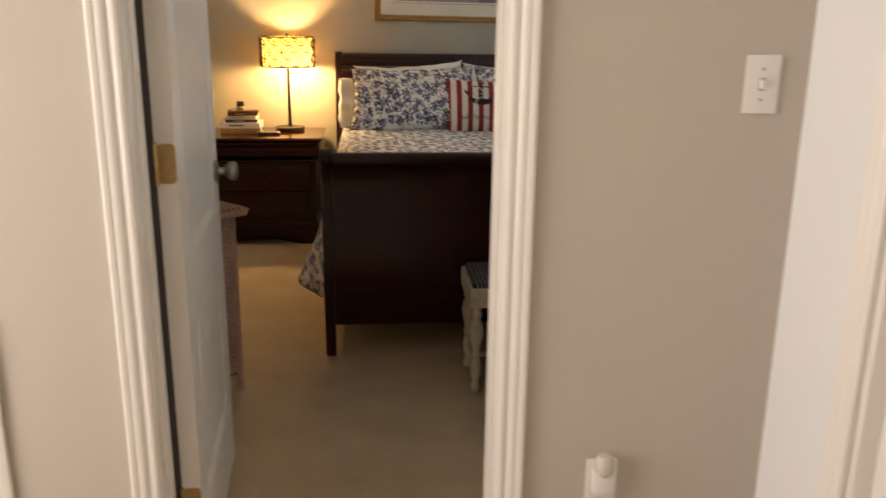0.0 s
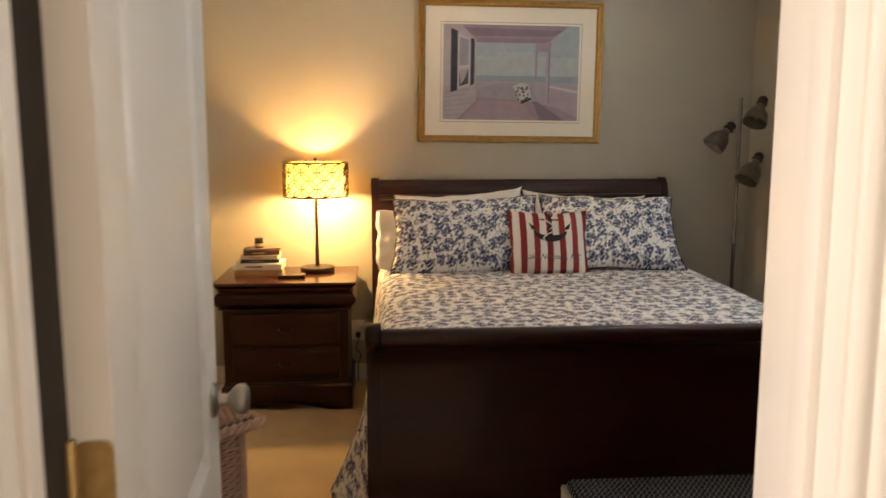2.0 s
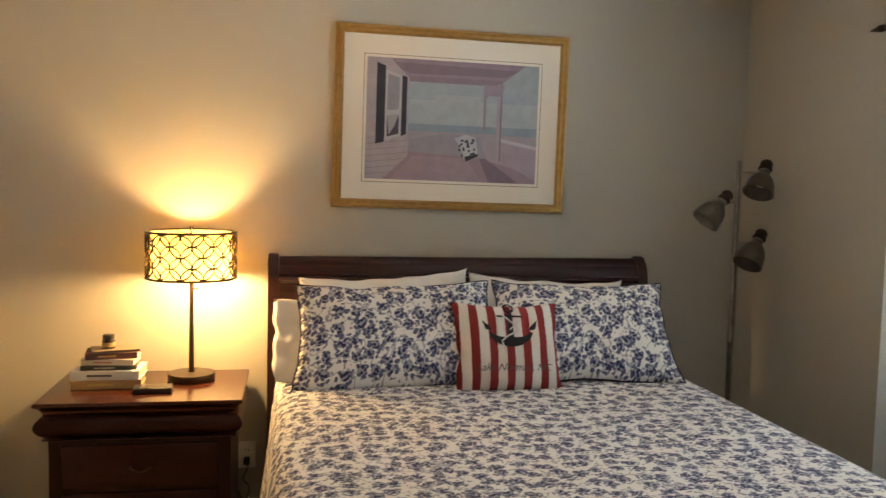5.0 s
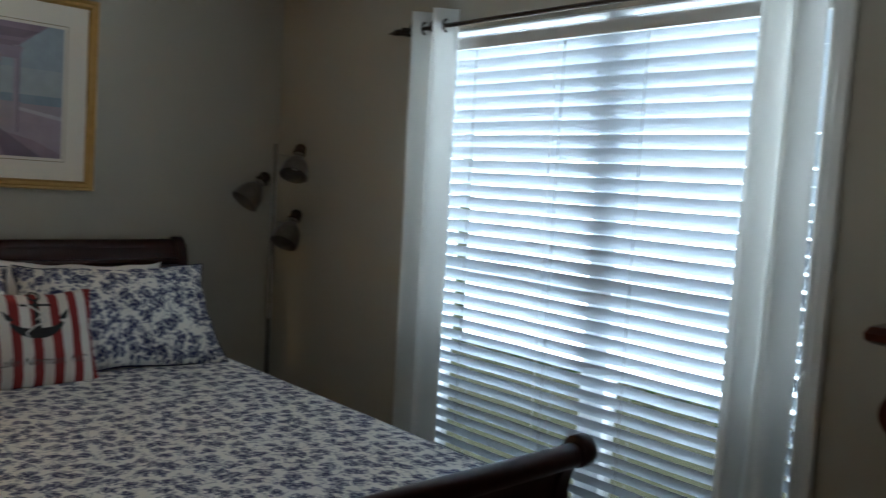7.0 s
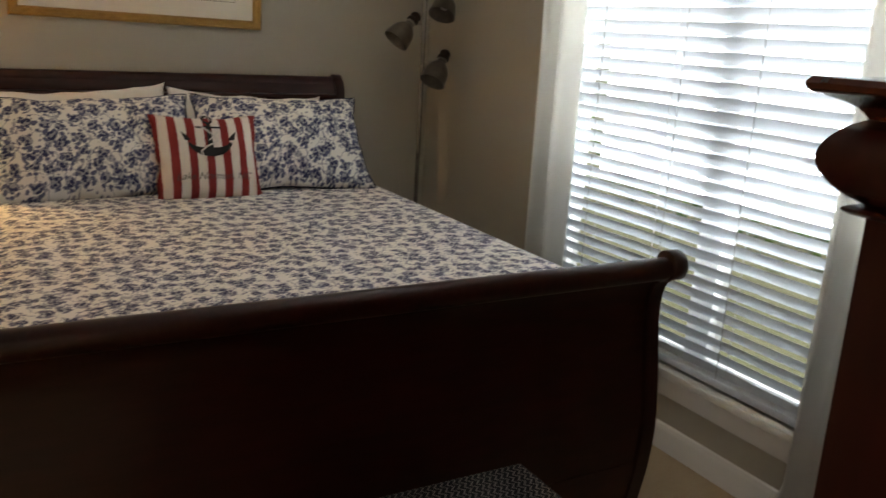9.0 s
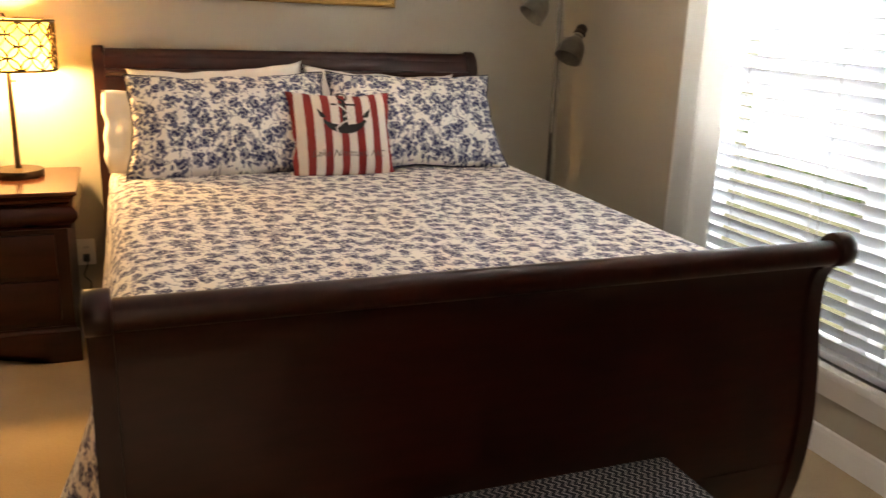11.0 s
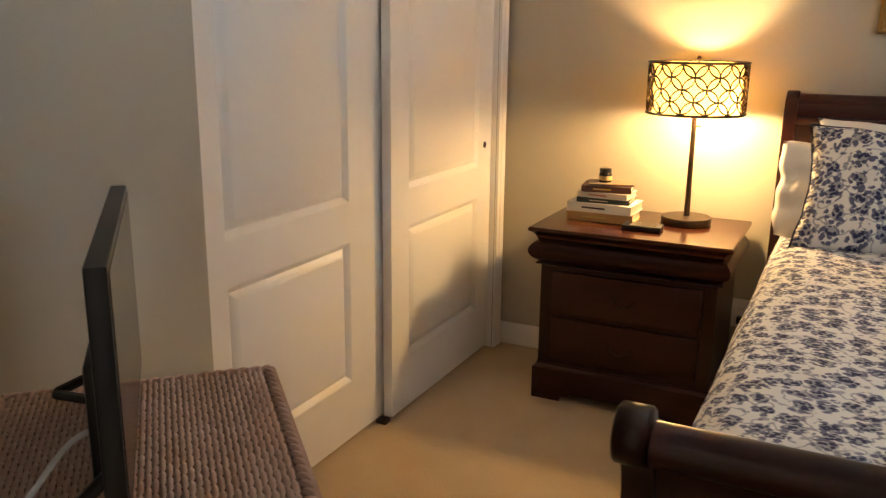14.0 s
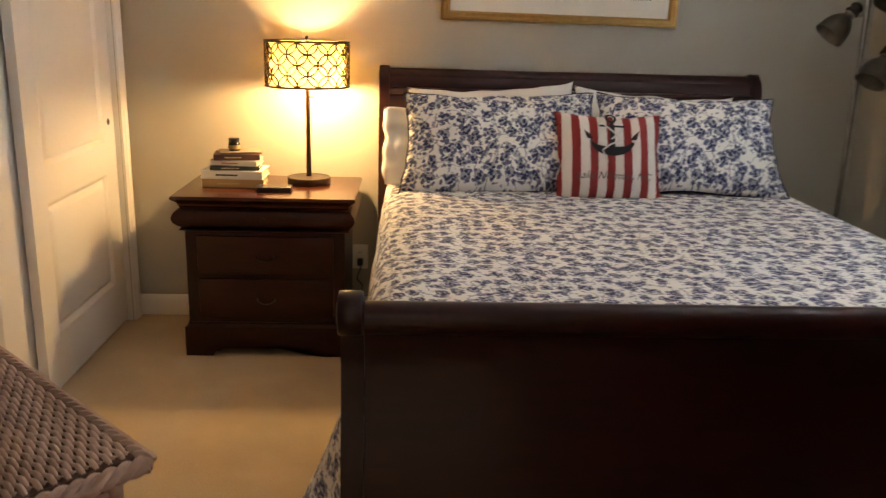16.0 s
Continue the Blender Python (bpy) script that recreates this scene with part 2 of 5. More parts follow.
WICKER = material("rosy_brown_wicker", (0.50, 0.31, 0.23), 0.62, second=(0.64, 0.43, 0.33), scale=70, mix=0.5, bump=0.25, bump_scale=350, big=(0.22, 0.12, 0.085), big_scale=11, big_mix=0.6)
# Core under the wicker: shade between the strands, put into a dark colour.
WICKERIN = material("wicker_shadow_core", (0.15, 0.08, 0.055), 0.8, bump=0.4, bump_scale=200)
BRONZE = material("dark_bronze_metal", (0.030, 0.018, 0.011), 0.42, 0.6, second=(0.05, 0.03, 0.018), scale=60, mix=0.4, bump=0.05, bump_scale=150)
SHADE = cloth_through("cream_shade_cloth", (0.80, 0.56, 0.20), 0.34)
CURTAIN = cloth_through("white_curtain_cotton", (0.80, 0.79, 0.76), 0.55)
SLAT = cloth_through("white_blind_slat", (0.66, 0.70, 0.74), 0.07, 0.5, 0.03)
PLASTIC = material("white_plastic_plate", (0.78, 0.76, 0.73), 0.35, bump=0.02, bump_scale=200)
VINYL = material("white_vinyl_window", (0.74, 0.75, 0.75), 0.4, bump=0.03, bump_scale=90)
PAPER = material("book_pages", (0.66, 0.60, 0.47), 0.9, second=(0.50, 0.44, 0.33), scale=30, mix=0.4, stretch=(1, 1, 40), bump=0.3, bump_scale=60)
GRASS = material("lawn", (0.06, 0.11, 0.03), 0.9, second=(0.13, 0.19, 0.07), scale=6, mix=0.6, bump=0.8, bump_scale=30, big=(0.34, 0.31, 0.26), big_scale=0.6, big_mix=0.8)
LEAF = material("shrub_leaf", (0.05, 0.11, 0.03), 0.6, second=(0.10, 0.17, 0.05), scale=4, mix=0.5, bump=0.2)
GLASS = bpy.data.materials.new("window_glass")
GLASS.use_nodes = True
_g = GLASS.node_tree.nodes["Principled BSDF"]
_g.inputs["Transmission Weight"].default_value = 1.0
_g.inputs["Roughness"].default_value = 0.0
_g.inputs["IOR"].default_value = 1.05


def plain(name, color, rough=0.7):
    return material(name, color, rough, bump=0.08, bump_scale=250, big=tuple(0.85 * c for c in color), big_scale=30, big_mix=0.5)


# ---- building helpers ----
def bake(bm, smooth=40):
    bmesh.ops.recalc_face_normals(bm, faces=bm.faces)
    me = bpy.data.meshes.new("mesh")
    bm.to_mesh(me)
    bm.free()
    if smooth:
        for p in me.polygons:
            p.use_smooth = True
        me.set_sharp_from_angle(angle=radians(smooth))
    return me


def part(name, bm, mat, parent=None, label="", smooth=40, m=None):
    me = bake(bm, smooth)
    for q in (mat if isinstance(mat, (list, tuple)) else [mat]):
        me.materials.append(q)
    ob = new(name, me)
    if parent is not None:
        ob.parent = parent
    if m is not None:
        ob.matrix_basis = m
    if label:
        tagged(ob, label)
    return ob


def thing(name, label, category, m=None, group="", kind=""):
    ob = new(name)
    ob.empty_display_size = 0.05
    if m is not None:
        ob.matrix_basis = m
    return tagged(ob, label, category, group, kind)


def box(x0, x1, y0, y1, z0, z1, bevel=0.0, segs=2, bm=None):
    bm2 = bmesh.new()
    bmesh.ops.create_cube(bm2, size=1)
    bmesh.ops.transform(bm2, verts=bm2.verts, matrix=Matrix.Translation(((x0 + x1) / 2, (y0 + y1) / 2, (z0 + z1) / 2)) @ Matrix.Diagonal((abs(x1 - x0), abs(y1 - y0), abs(z1 - z0), 1)))
    if bevel:
        bmesh.ops.bevel(bm2, geom=bm2.edges[:], offset=bevel, segments=segs, profile=0.6, affect='EDGES')
    if bm is None:
        return bm2
    add(bm, bm2)
    return bm


def add(bm, other, m=None):
    """Joins another bmesh into bm and frees it."""
    if m is not None:
        bmesh.ops.transform(other, verts=other.verts, matrix=m)
    tmp = bpy.data.meshes.new("tmp")
    other.to_mesh(tmp)
    other.free()
    bm.from_mesh(tmp)
    bpy.data.meshes.remove(tmp)
    return bm


def lathe(profile, segs=24, cap=True):
    bm = bmesh.new()
    rings = []
    for r, z in profile:
        rings.append([bm.verts.new((r * math.cos(2 * math.pi * i / segs), r * math.sin(2 * math.pi * i / segs), z)) for i in range(segs)])
    for a, b in zip(rings, rings[1:]):
        for i in range(segs):
            j = (i + 1) % segs
            bm.faces.new((a[i], a[j], b[j], b[i]))
    if cap:
        bm.faces.new(rings[0])
        bm.faces.new(rings[-1])
    return bm


def tube(points, r, sides=8, closed=False, taper=None):
    bm = bmesh.new()
    pts = [Vector(p) for p in points]
    n = len(pts)
    rings = []
    up = Vector((0.13, 0.21, 0.97))
    for i, p in enumerate(pts):
        a = pts[(i - 1) % n] if (closed or i) else p
        b = pts[(i + 1) % n] if (closed or i < n - 1) else p
        d = (b - a).normalized()
        s = d.cross(up)
        if s.length < 0.05:
            s = d.cross(Vector((1, 0, 0)))
        s.normalize()
        q = s.cross(d)
        rr = r * (taper[i] if taper else 1)
        rings.append([bm.verts.new(p + rr * (math.cos(2 * math.pi * k / sides) * s + math.sin(2 * math.pi * k / sides) * q)) for k in range(sides)])
    for i in range(n if closed else n - 1):
        a, b = rings[i], rings[(i + 1) % n]
        for k in range(sides):
            j = (k + 1) % sides
            bm.faces.new((a[k], a[j], b[j], b[k]))
    if not closed:
        bm.faces.new(rings[0])
        bm.faces.new(rings[-1])
    return bm


def prism(poly, x0, x1, bevel=0.0):
    """A closed outline in (y, z), drawn out along x."""
    bm = bmesh.new()
    a = [bm.verts.new((x0, y, z)) for y, z in poly]
    b = [bm.verts.new((x1, y, z)) for y, z in poly]
    bm.faces.new(a)
    bm.faces.new(b)
    n = len(poly)
    for i in range(n):
        j = (i + 1) % n
        bm.faces.new((a[i], a[j], b[j], b[i]))
    if bevel:
        es = [e for e in bm.edges if abs(e.verts[0].co.x - e.verts[1].co.x) < 1e-6]
        bmesh.ops.bevel(bm, geom=es, offset=bevel, segments=2, affect='EDGES')
    return bm


def smoothline(pts, per=6):
    """Catmull-Rom through 2D or 3D points."""
    out = []
    n = len(pts)
    for i in range(n - 1):
        p0, p1, p2, p3 = (Vector(pts[max(0, min(n - 1, i + k))]) for k in (-1, 0, 1, 2))
        for s in range(per):
            t = s / per
            out.append(0.5 * ((2 * p1) + (p2 - p0) * t + (2 * p0 - 5 * p1 + 4 * p2 - p3) * t * t + (3 * p1 - p0 - 3 * p2 + p3) * t ** 3))
    out.append(Vector(pts[-1]))
    return out


def band(line, half):
    """A closed outline of even thickness around a centre line in (y, z)."""
    left, right = [], []
    n = len(line)
    for i, p in enumerate(line):
        d = (line[min(n - 1, i + 1)] - line[max(0, i - 1)]).normalized()
        nrm = Vector((-d.y, d.x))
        left.append(tuple(p + nrm * half))
        right.append(tuple(p - nrm * half))
    return left + right[::-1]


def wall(name, o, along, length, height, thick, holes, mat, label):
    """A wall from o along +x or +y; its depth goes to the left of its run. holes: (u0, u1, z0, z1)."""
    us = sorted({0, length, *[h[0] for h in holes], *[h[1] for h in holes]})
    zs = sorted({0, height, *[h[2] for h in holes], *[h[3] for h in holes]})
    d = Vector((1, 0, 0)) if along == 'x' else Vector((0, 1, 0))
    nrm = Vector((-d.y, d.x, 0)) * thick

    def solid(i, k):
        if not (0 <= i < len(us) - 1 and 0 <= k < len(zs) - 1):
            return False
        u, z = (us[i] + us[i + 1]) / 2, (zs[k] + zs[k + 1]) / 2
        return not any(h[0] < u < h[1] and h[2] < z < h[3] for h in holes)

    bm = bmesh.new()
    P = lambda u, z, t: bm.verts.new(Vector(o) + d * u + Vector((0, 0, z)) + nrm * t)
    for i in range(len(us) - 1):
        for k in range(len(zs) - 1):
            if not solid(i, k):
                continue
            u0, u1, z0, z1 = us[i], us[i + 1], zs[k], zs[k + 1]
            for t in (0, 1):
                bm.faces.new((P(u0, z0, t), P(u1, z0, t), P(u1, z1, t), P(u0, z1, t)))
            if not solid(i - 1, k):
                bm.faces.new((P(u0, z0, 0), P(u0, z0, 1), P(u0, z1, 1), P(u0, z1, 0)))
            if not solid(i + 1, k):
                bm.faces.new((P(u1, z0, 0), P(u1, z0, 1), P(u1, z1, 1), P(u1, z1, 0)))
            if not solid(i, k - 1):
                bm.faces.new((P(u0, z0, 0), P(u1, z0, 0), P(u1, z0, 1), P(u0, z0, 1)))
            if not solid(i, k + 1):
                bm.faces.new((P(u0, z1, 0), P(u1, z1, 0), P(u1, z1, 1), P(u0, z1, 1)))
    bmesh.ops.remove_doubles(bm, verts=bm.verts, dist=1e-5)
    return tagged(part(name, bm, mat, smooth=0), label, "wall", kind="structure")


CASING = [(0, 0), (0, 0.009), (0.004, 0.012), (0.012, 0.0125), (0.016, 0.010), (0.020, 0.010), (0.024, 0.0145), (0.034, 0.0165),
          (0.040, 0.0150), (0.044, 0.0175), (0.053, 0.0175), (0.057, 0.014), (0.057, 0)]


def casing(length, wide=0.057):
    """Moulded casing: width along +x, thickness to -y, drawn out along z."""
    bm = bmesh.new()
    k = wide / 0.057
    a = [bm.verts.new((x * k, -y, 0)) for x, y in CASING]
    b = [bm.verts.new((x * k, -y, length)) for x, y in CASING]
    bm.faces.new(a)
    bm.faces.new(b)
    for i in range(len(a)):
        j = (i + 1) % len(a)
        bm.faces.new((a[i], a[j], b[j], b[i]))
    return bm


def panel_leaf(w, h, t, panels, stile, stile2=None):
    """A moulded door leaf: x 0..w, y -t/2..t/2, z 0..h; panels: (z0, z1)."""
    bm = bmesh.new()
    xs = [0, stile, w - (stile2 or stile), w]
    zs = [0]
    for p in panels:
        zs += [p[0], p[1]]
    zs.append(h)
    rings = [(0, 0), (0.003, 0.0015), (0.019, 0.0150), (0.022, 0.0155), (0.044, 0.0030), (0.048, 0.0020)]
    for s in (-1, 1):
        for i in range(3):
            for k in range(len(zs) - 1):
                x0, x1, z0, z1 = xs[i], xs[i + 1], zs[k], zs[k + 1]
                y = s * t / 2
                if i == 1 and k % 2 == 1:
                    prev = None
                    for d, depth in rings:
                        cur = [bm.verts.new((x, y - s * depth, z)) for x, z in ((x0 + d, z0 + d), (x1 - d, z0 + d), (x1 - d, z1 - d), (x0 + d, z1 - d))]
                        if prev:
                            for a in range(4):
                                b = (a + 1) % 4
                                bm.faces.new((prev[a], prev[b], cur[b], cur[a]))
                        prev = cur
                    bm.faces.new(prev)
                else:
                    bm.faces.new([bm.verts.new((x, y, z)) for x, z in ((x0, z0), (x1, z0), (x1, z1), (x0, z1))])
    for x in (0, w):
        bm.faces.new([bm.verts.new((x, y, z)) for y, z in ((-t / 2, 0), (t / 2, 0), (t / 2, h), (-t / 2, h))])
    for z in (0, h):
        bm.faces.new([bm.verts.new((x, y, z)) for x, y in ((0, -t / 2), (w, -t / 2), (w, t / 2), (0, t / 2))])
    bmesh.ops.remove_doubles(bm, verts=bm.verts, dist=1e-5)
    return bm


# ---- setting ----
H = 2.44
fl = bmesh.new()
bmesh.ops.create_grid(fl, x_segments=2, y_segments=2, size=0.5)
bmesh.ops.transform(fl, verts=fl.verts, matrix=Matrix.Translation((-0.67, -3.5, 0)) @ Matrix.Diagonal((4.3, 7.3, 1, 1)))
floor = tagged(part("floor", fl, CARPET, smooth=0), "beige cut-pile wall-to-wall carpet", "carpet", kind="structure")
tagged(part("ceiling", box(-2.8, 1.47, -7.1, 0.12, H, H + 0.1), CEIL, smooth=0), "flat white painted ceiling", "ceiling", kind="structure")
wall("wall_north", (-2.72, 0, 0), 'x', 4.19, H, 0.12, [], WALL, "greige painted wall behind the bed")
wall("wall_west", (-1.912, -3.83, 0), 'y', 3.83, H, 0.12, [(1.995, 3.74, 0, 2.03)], WALL, "greige painted wall with the closet opening")
wall("wall_east", (1.47, -3.83, 0), 'y', 3.83, H, 0.15, [(1.23, 2.73, 0.30, 2.012)], WALL, "greige painted wall with the window")
wall("wall_south", (-2.74, -3.945, 0), 'x', 4.21, H, 0.155, [(1.658, 2.407, 0, 2.07)], HALLPAINT, "greige painted wall with the bedroom doorway")
wall("wall_hall_east", (0.377, -7.0, 0), 'y', 3.055, H, 0.12, [(1.92, 2.74, 0, 2.05)], HALLWHITE, "light painted hall wall beside another doorway")
wall("wall_hall_west", (-2.62, -7.0, 0), 'y', 3.055, H, 0.12, [(1.25, 2.75, 0.65, 2.15)], HALLPAINT, "plain painted hall wall with a window opening")
wall("wall_hall_south", (-2.74, -7.12, 0), 'x', 3.1, H, 0.12, [], HALLPAINT, "plain painted hall wall")
wall("wall_closet_back", (-2.62, -3.83, 0), 'y', 3.95, H, 0.10, [], WALL, "plain wall at the back of the closet")

# baseboards
BB = [(0, 0), (0, 0.013), (0.072, 0.013), (0.080, 0.010), (0.091, 0.006), (0.096, 0)]


def baseboard(length, m, label="white painted baseboard"):
    bm = bmesh.new()
    a = [bm.verts.new((0, -t, z)) for z, t in BB]
    b = [bm.verts.new((length, -t, z)) for z, t in BB]
    bm.faces.new(a)
    bm.faces.new(b)
    for i in range(len(a)):
        j = (i + 1) % len(a)
        bm.faces.new((a[i], a[j], b[j], b[i]))
    ob = part("baseboard", bm, TRIM, smooth=30)
    ob.matrix_basis = m
    return tagged(ob, label, "baseboard", kind="structure")


baseboard(3.23, pose(-1.91, 0, 0))
baseboard(3.77, pose(1.32, -0.012, 0, rz=-90), "white painted baseboard under the window")
baseboard(1.97, pose(-1.912, -3.78, 0, rz=90))
baseboard(1.62, pose(1.306, -3.79, 0, rz=180))
baseboard(0.54, pose(-0.284, -3.945, 0))
baseboard(1.47, pose(-2.60, -3.945, 0))

# bedroom doorway: jambs, stops and casings
frame_d = thing("door_1", "white painted bedroom door frame with moulded casing", "door frame", kind="structure")
JL, JR = -1.064, -0.351
part("jamb", box(JL - 0.018, JL, -3.9449, -3.7901, 0, 2.052, 0.001), TRIM, frame_d)
part("jamb", box(JR, JR + 0.018, -3.9449, -3.7901, 0, 2.052, 0.001), TRIM, frame_d)
part("head_jamb", box(JL - 0.018, JR + 0.018, -3.9449, -3.7901, 2.052, 2.07, 0.001), TRIM, frame_d)
part("stop", box(JR - 0.011, JR, -3.91, -3.875, 0, 2.05, 0.002), TRIM, frame_d)
part("stop", box(JL, JL + 0.008, -3.91, -3.878, 0, 2.05, 0.002), TRIM, frame_d)
# Added dark strip: stands in for the shade in the hinge-side gap.
part("gap_shade", box(JL - 0.006, JL + 0.006, -3.877, -3.800, 0, 2.04, 0.001), plain("dark_rebate_shade", (0.020, 0.013, 0.008), 0.9), frame_d, "dark strip standing in for shade in the rebate")
for side, y, flip in (("hall", -3.945, 1), ("room", -3.79, -1)):
    for x, d in ((JR + 0.004, 1), (JL - 0.004, -1)):
        mm = Matrix.Translation((x, y, 0)) @ Matrix.Diagonal((d, flip, 1, 1))
        part("casing", casing(2.06), TRIM, frame_d, m=mm)
    mm = Matrix.Translation((JR + 0.061, y, 2.06)) @ Matrix.Diagonal((1, flip, 1, 1)) @ pose(0, 0, 0, 0, -90, 0)
    part("head_casing", casing(JR - JL + 0.122), TRIM, frame_d, m=mm)

# the open bedroom door, hinged on the doorway's jamb
door = thing("panel_door", "white two-panel bedroom door standing open", "door", pose(-1.0370, -3.810, 0.012, rz=93.5))
part("leaf", panel_leaf(0.71, 2.03, 0.042, [(0.22, 0.70), (0.83, 1.90)], 0.115), DOORPAINT, door, smooth=30)
for z in (0.225, 1.026, 1.74):
    hy0, hy1, hr = -0.0205, 0.0165, 0.010
    corner = [(cy + hr * math.cos(radians(q)), cz + hr * math.sin(radians(q)))
              for cy, cz, q0 in ((hy1 - hr, z + 0.084 - hr, 0), (hy0 + hr, z + 0.084 - hr, 90), (hy0 + hr, z + hr, 180), (hy1 - hr, z + hr, 270))
              for q in range(q0, q0 + 91, 30)]
    hb = prism(corner, -0.0035, 0.0, 0.0006)
    hinge = part("hinge", hb, BRASS, door, "worn brass butt hinge")
    kn = lathe([(0.006, z - 0.003), (0.007, z), (0.007, z + 0.084), (0.006, z + 0.087)], 10)
    part("knuckle", kn, BRASS, hinge, m=Matrix.Translation((-0.005, 0.021, 0)))
    for dz in (0.016, 0.042, 0.068):
        sc = lathe([(0.004, 0), (0.0036, 0.001), (0.001, 0.0014)], 10)
        part("screw", sc, BRASS, hinge, m=pose(-0.0036, -0.006 if dz != 0.042 else 0.006, z + dz, 0, -90, 0))
for s in (-1, 1):
    knob = part("knob", lathe([(0.0, 0), (0.031, 0), (0.032, 0.004), (0.027, 0.008), (0.012, 0.012), (0.010, 0.026), (0.016, 0.032), (0.025, 0.040),
                               (0.0275, 0.050), (0.026, 0.058), (0.019, 0.064), (0.0, 0.066)], 24, False), NICKEL, door, "round satin nickel knob",
                m=pose(0.645, s * 0.021, 0.935, -s * 90, 0, 0))
part("latch_plate", box(0.7095, 0.7115, -0.012, 0.012, 0.905, 0.965, 0.0006), BRASS, door)

# door on the hall's east side
dh = thing("door_2", "white painted hall door, closed, in its casing", "door", kind="structure")
part("leaf", panel_leaf(0.78, 2.02, 0.036, [(0.22, 0.70), (0.83, 1.90)], 0.115), DOORPAINT, dh, m=pose(0.317, -5.06, 0.012, rz=90), smooth=30)
part("casing", casing(2.05), TRIM, dh, m=pose(0.257, -4.262, 0, rz=-90) @ Matrix.Diagonal((-1, 1, 1, 1)))
part("casing", casing(2.05), TRIM, dh, m=pose(0.257, -5.078, 0, rz=-90))
part("jamb", box(0.262, 0.372, -4.279, -4.261, 0, 2.05), TRIM, dh)

# closet: two bypass doors in the west wall
closet = thing("closet_doors", "white two-panel sliding closet doors, shut", "closet door", kind="structure")
lf = part("door", panel_leaf(0.945, 2.0, 0.034, [(0.20, 0.675), (0.80, 1.88)], 0.135, 0.225), DOORPAINT, closet, m=pose(-1.997, -1.830, 0.012, rz=90), smooth=30)
rt = part("door", panel_leaf(0.832, 2.0, 0.034, [(0.195, 0.675), (0.80, 1.88)], 0.122), DOORPAINT, closet, m=pose(-1.953, -0.925, 0.012, rz=90), smooth=30)
part("pull", lathe([(0.013, 0), (0.014, 0.002), (0.010, 0.003), (0.009, 0.0005), (0, 0.0003)], 18, False), BRONZE, rt, "small dark finger pull",
     m=pose(0.765, -0.0172, 0.885, 90, 0, 0))
part("floor_guide", box(-1.977, -1.937, -0.972, -0.935, 0.0, 0.014, 0.003), BRONZE, closet, "small brown floor guide")
part("track", box(-2.02, -1.925, -1.834, -0.09, 2.012, 2.03, 0.002), TRIM, closet)
part("casing", casing(2.09), TRIM, closet, m=pose(-1.912, -0.086, 0, rz=90))
part("jamb", box(-2.030, -1.914, -0.0905, -0.086, 0, 2.03), TRIM, closet)

# ---- window in the east wall ----
win = thing("window_1", "white double window behind lowered blinds", "window", kind="structure")
Y0, Y1, Z0, Z1 = -2.600, -1.10, 0.30, 2.012
part("window_frame", box(1.40, 1.46, Y0, Y0 + 0.045, Z0, Z1, 0.003), VINYL, win)
part("window_frame", box(1.40, 1.46, Y1 - 0.045, Y1, Z0, Z1, 0.003), VINYL, win)
part("window_frame", box(1.40, 1.46, Y0 + 0.045, Y1 - 0.045, Z0, Z0 + 0.05, 0.003), VINYL, win)
part("window_frame", box(1.40, 1.46, Y0 + 0.045, Y1 - 0.045, Z1 - 0.022, Z1, 0.003), VINYL, win)
part("head_liner", box(1.322, 1.40, Y0 + 0.001, Y1 - 0.001, Z1 - 0.007, Z1 - 0.0005, 0.001), VINYL, win)
part("mullion", box(1.395, 1.463, -1.945, -1.845, Z0 + 0.05, Z1 - 0.022, 0.003), VINYL, win)
for a, b in ((Y0 + 0.045, -1.945), (-1.845, Y1 - 0.045)):
    part("meeting_rail", box(1.41, 1.45, a, b, 1.11, 1.16, 0.003), VINYL, win)
    for z0, z1 in ((Z0 + 0.05, 1.11), (1.16, Z1 - 0.022)):
        pane = part("pane", box(1.428, 1.432, a, b, z0, z1), GLASS, win, smooth=0)
        pane.visible_shadow = False
part("window_sill", box(1.285, 1.40, Y0 - 0.03, Y1 + 0.03, 0.272, 0.30, 0.006), TRIM, win)
part("apron", box(1.303, 1.3199, Y0, Y1, 0.20, 0.272, 0.004), TRIM, win)
for y, d in ((Y0 + 0.0, -1), (Y1 - 0.0, 1)):
    part("casing", casing(1.72), TRIM, win, m=pose(1.32, y, 0.30, rz=-90) @ Matrix.Diagonal((-d, 1, 1, 1)))

# blinds
# Ladder cords are greyed: their shadow is put into the colour.
CORD = material("shaded_cord", (0.36, 0.37, 0.38), 0.8, bump=0.3, bump_scale=400)
VALANCE = material("off_white_valance", (0.66, 0.64, 0.60), 0.5, bump=0.03, bump_scale=90)
blind = thing("window_blind", "white two-inch slatted blind, lowered and half open", "blind")
part("valance", box(1.325, 1.339, Y0 + 0.01, Y1 - 0.01, 1.940, 1.981, 0.004), VALANCE, blind)
part("headrail", box(1.342, 1.390, Y0 + 0.012, Y1 - 0.012, 1.943, 1.979, 0.002), VINYL, blind)
part("bottom_rail", box(1.335, 1.385, Y0 + 0.012, Y1 - 0.012, 0.301, 0.326, 0.004), SLAT, blind)


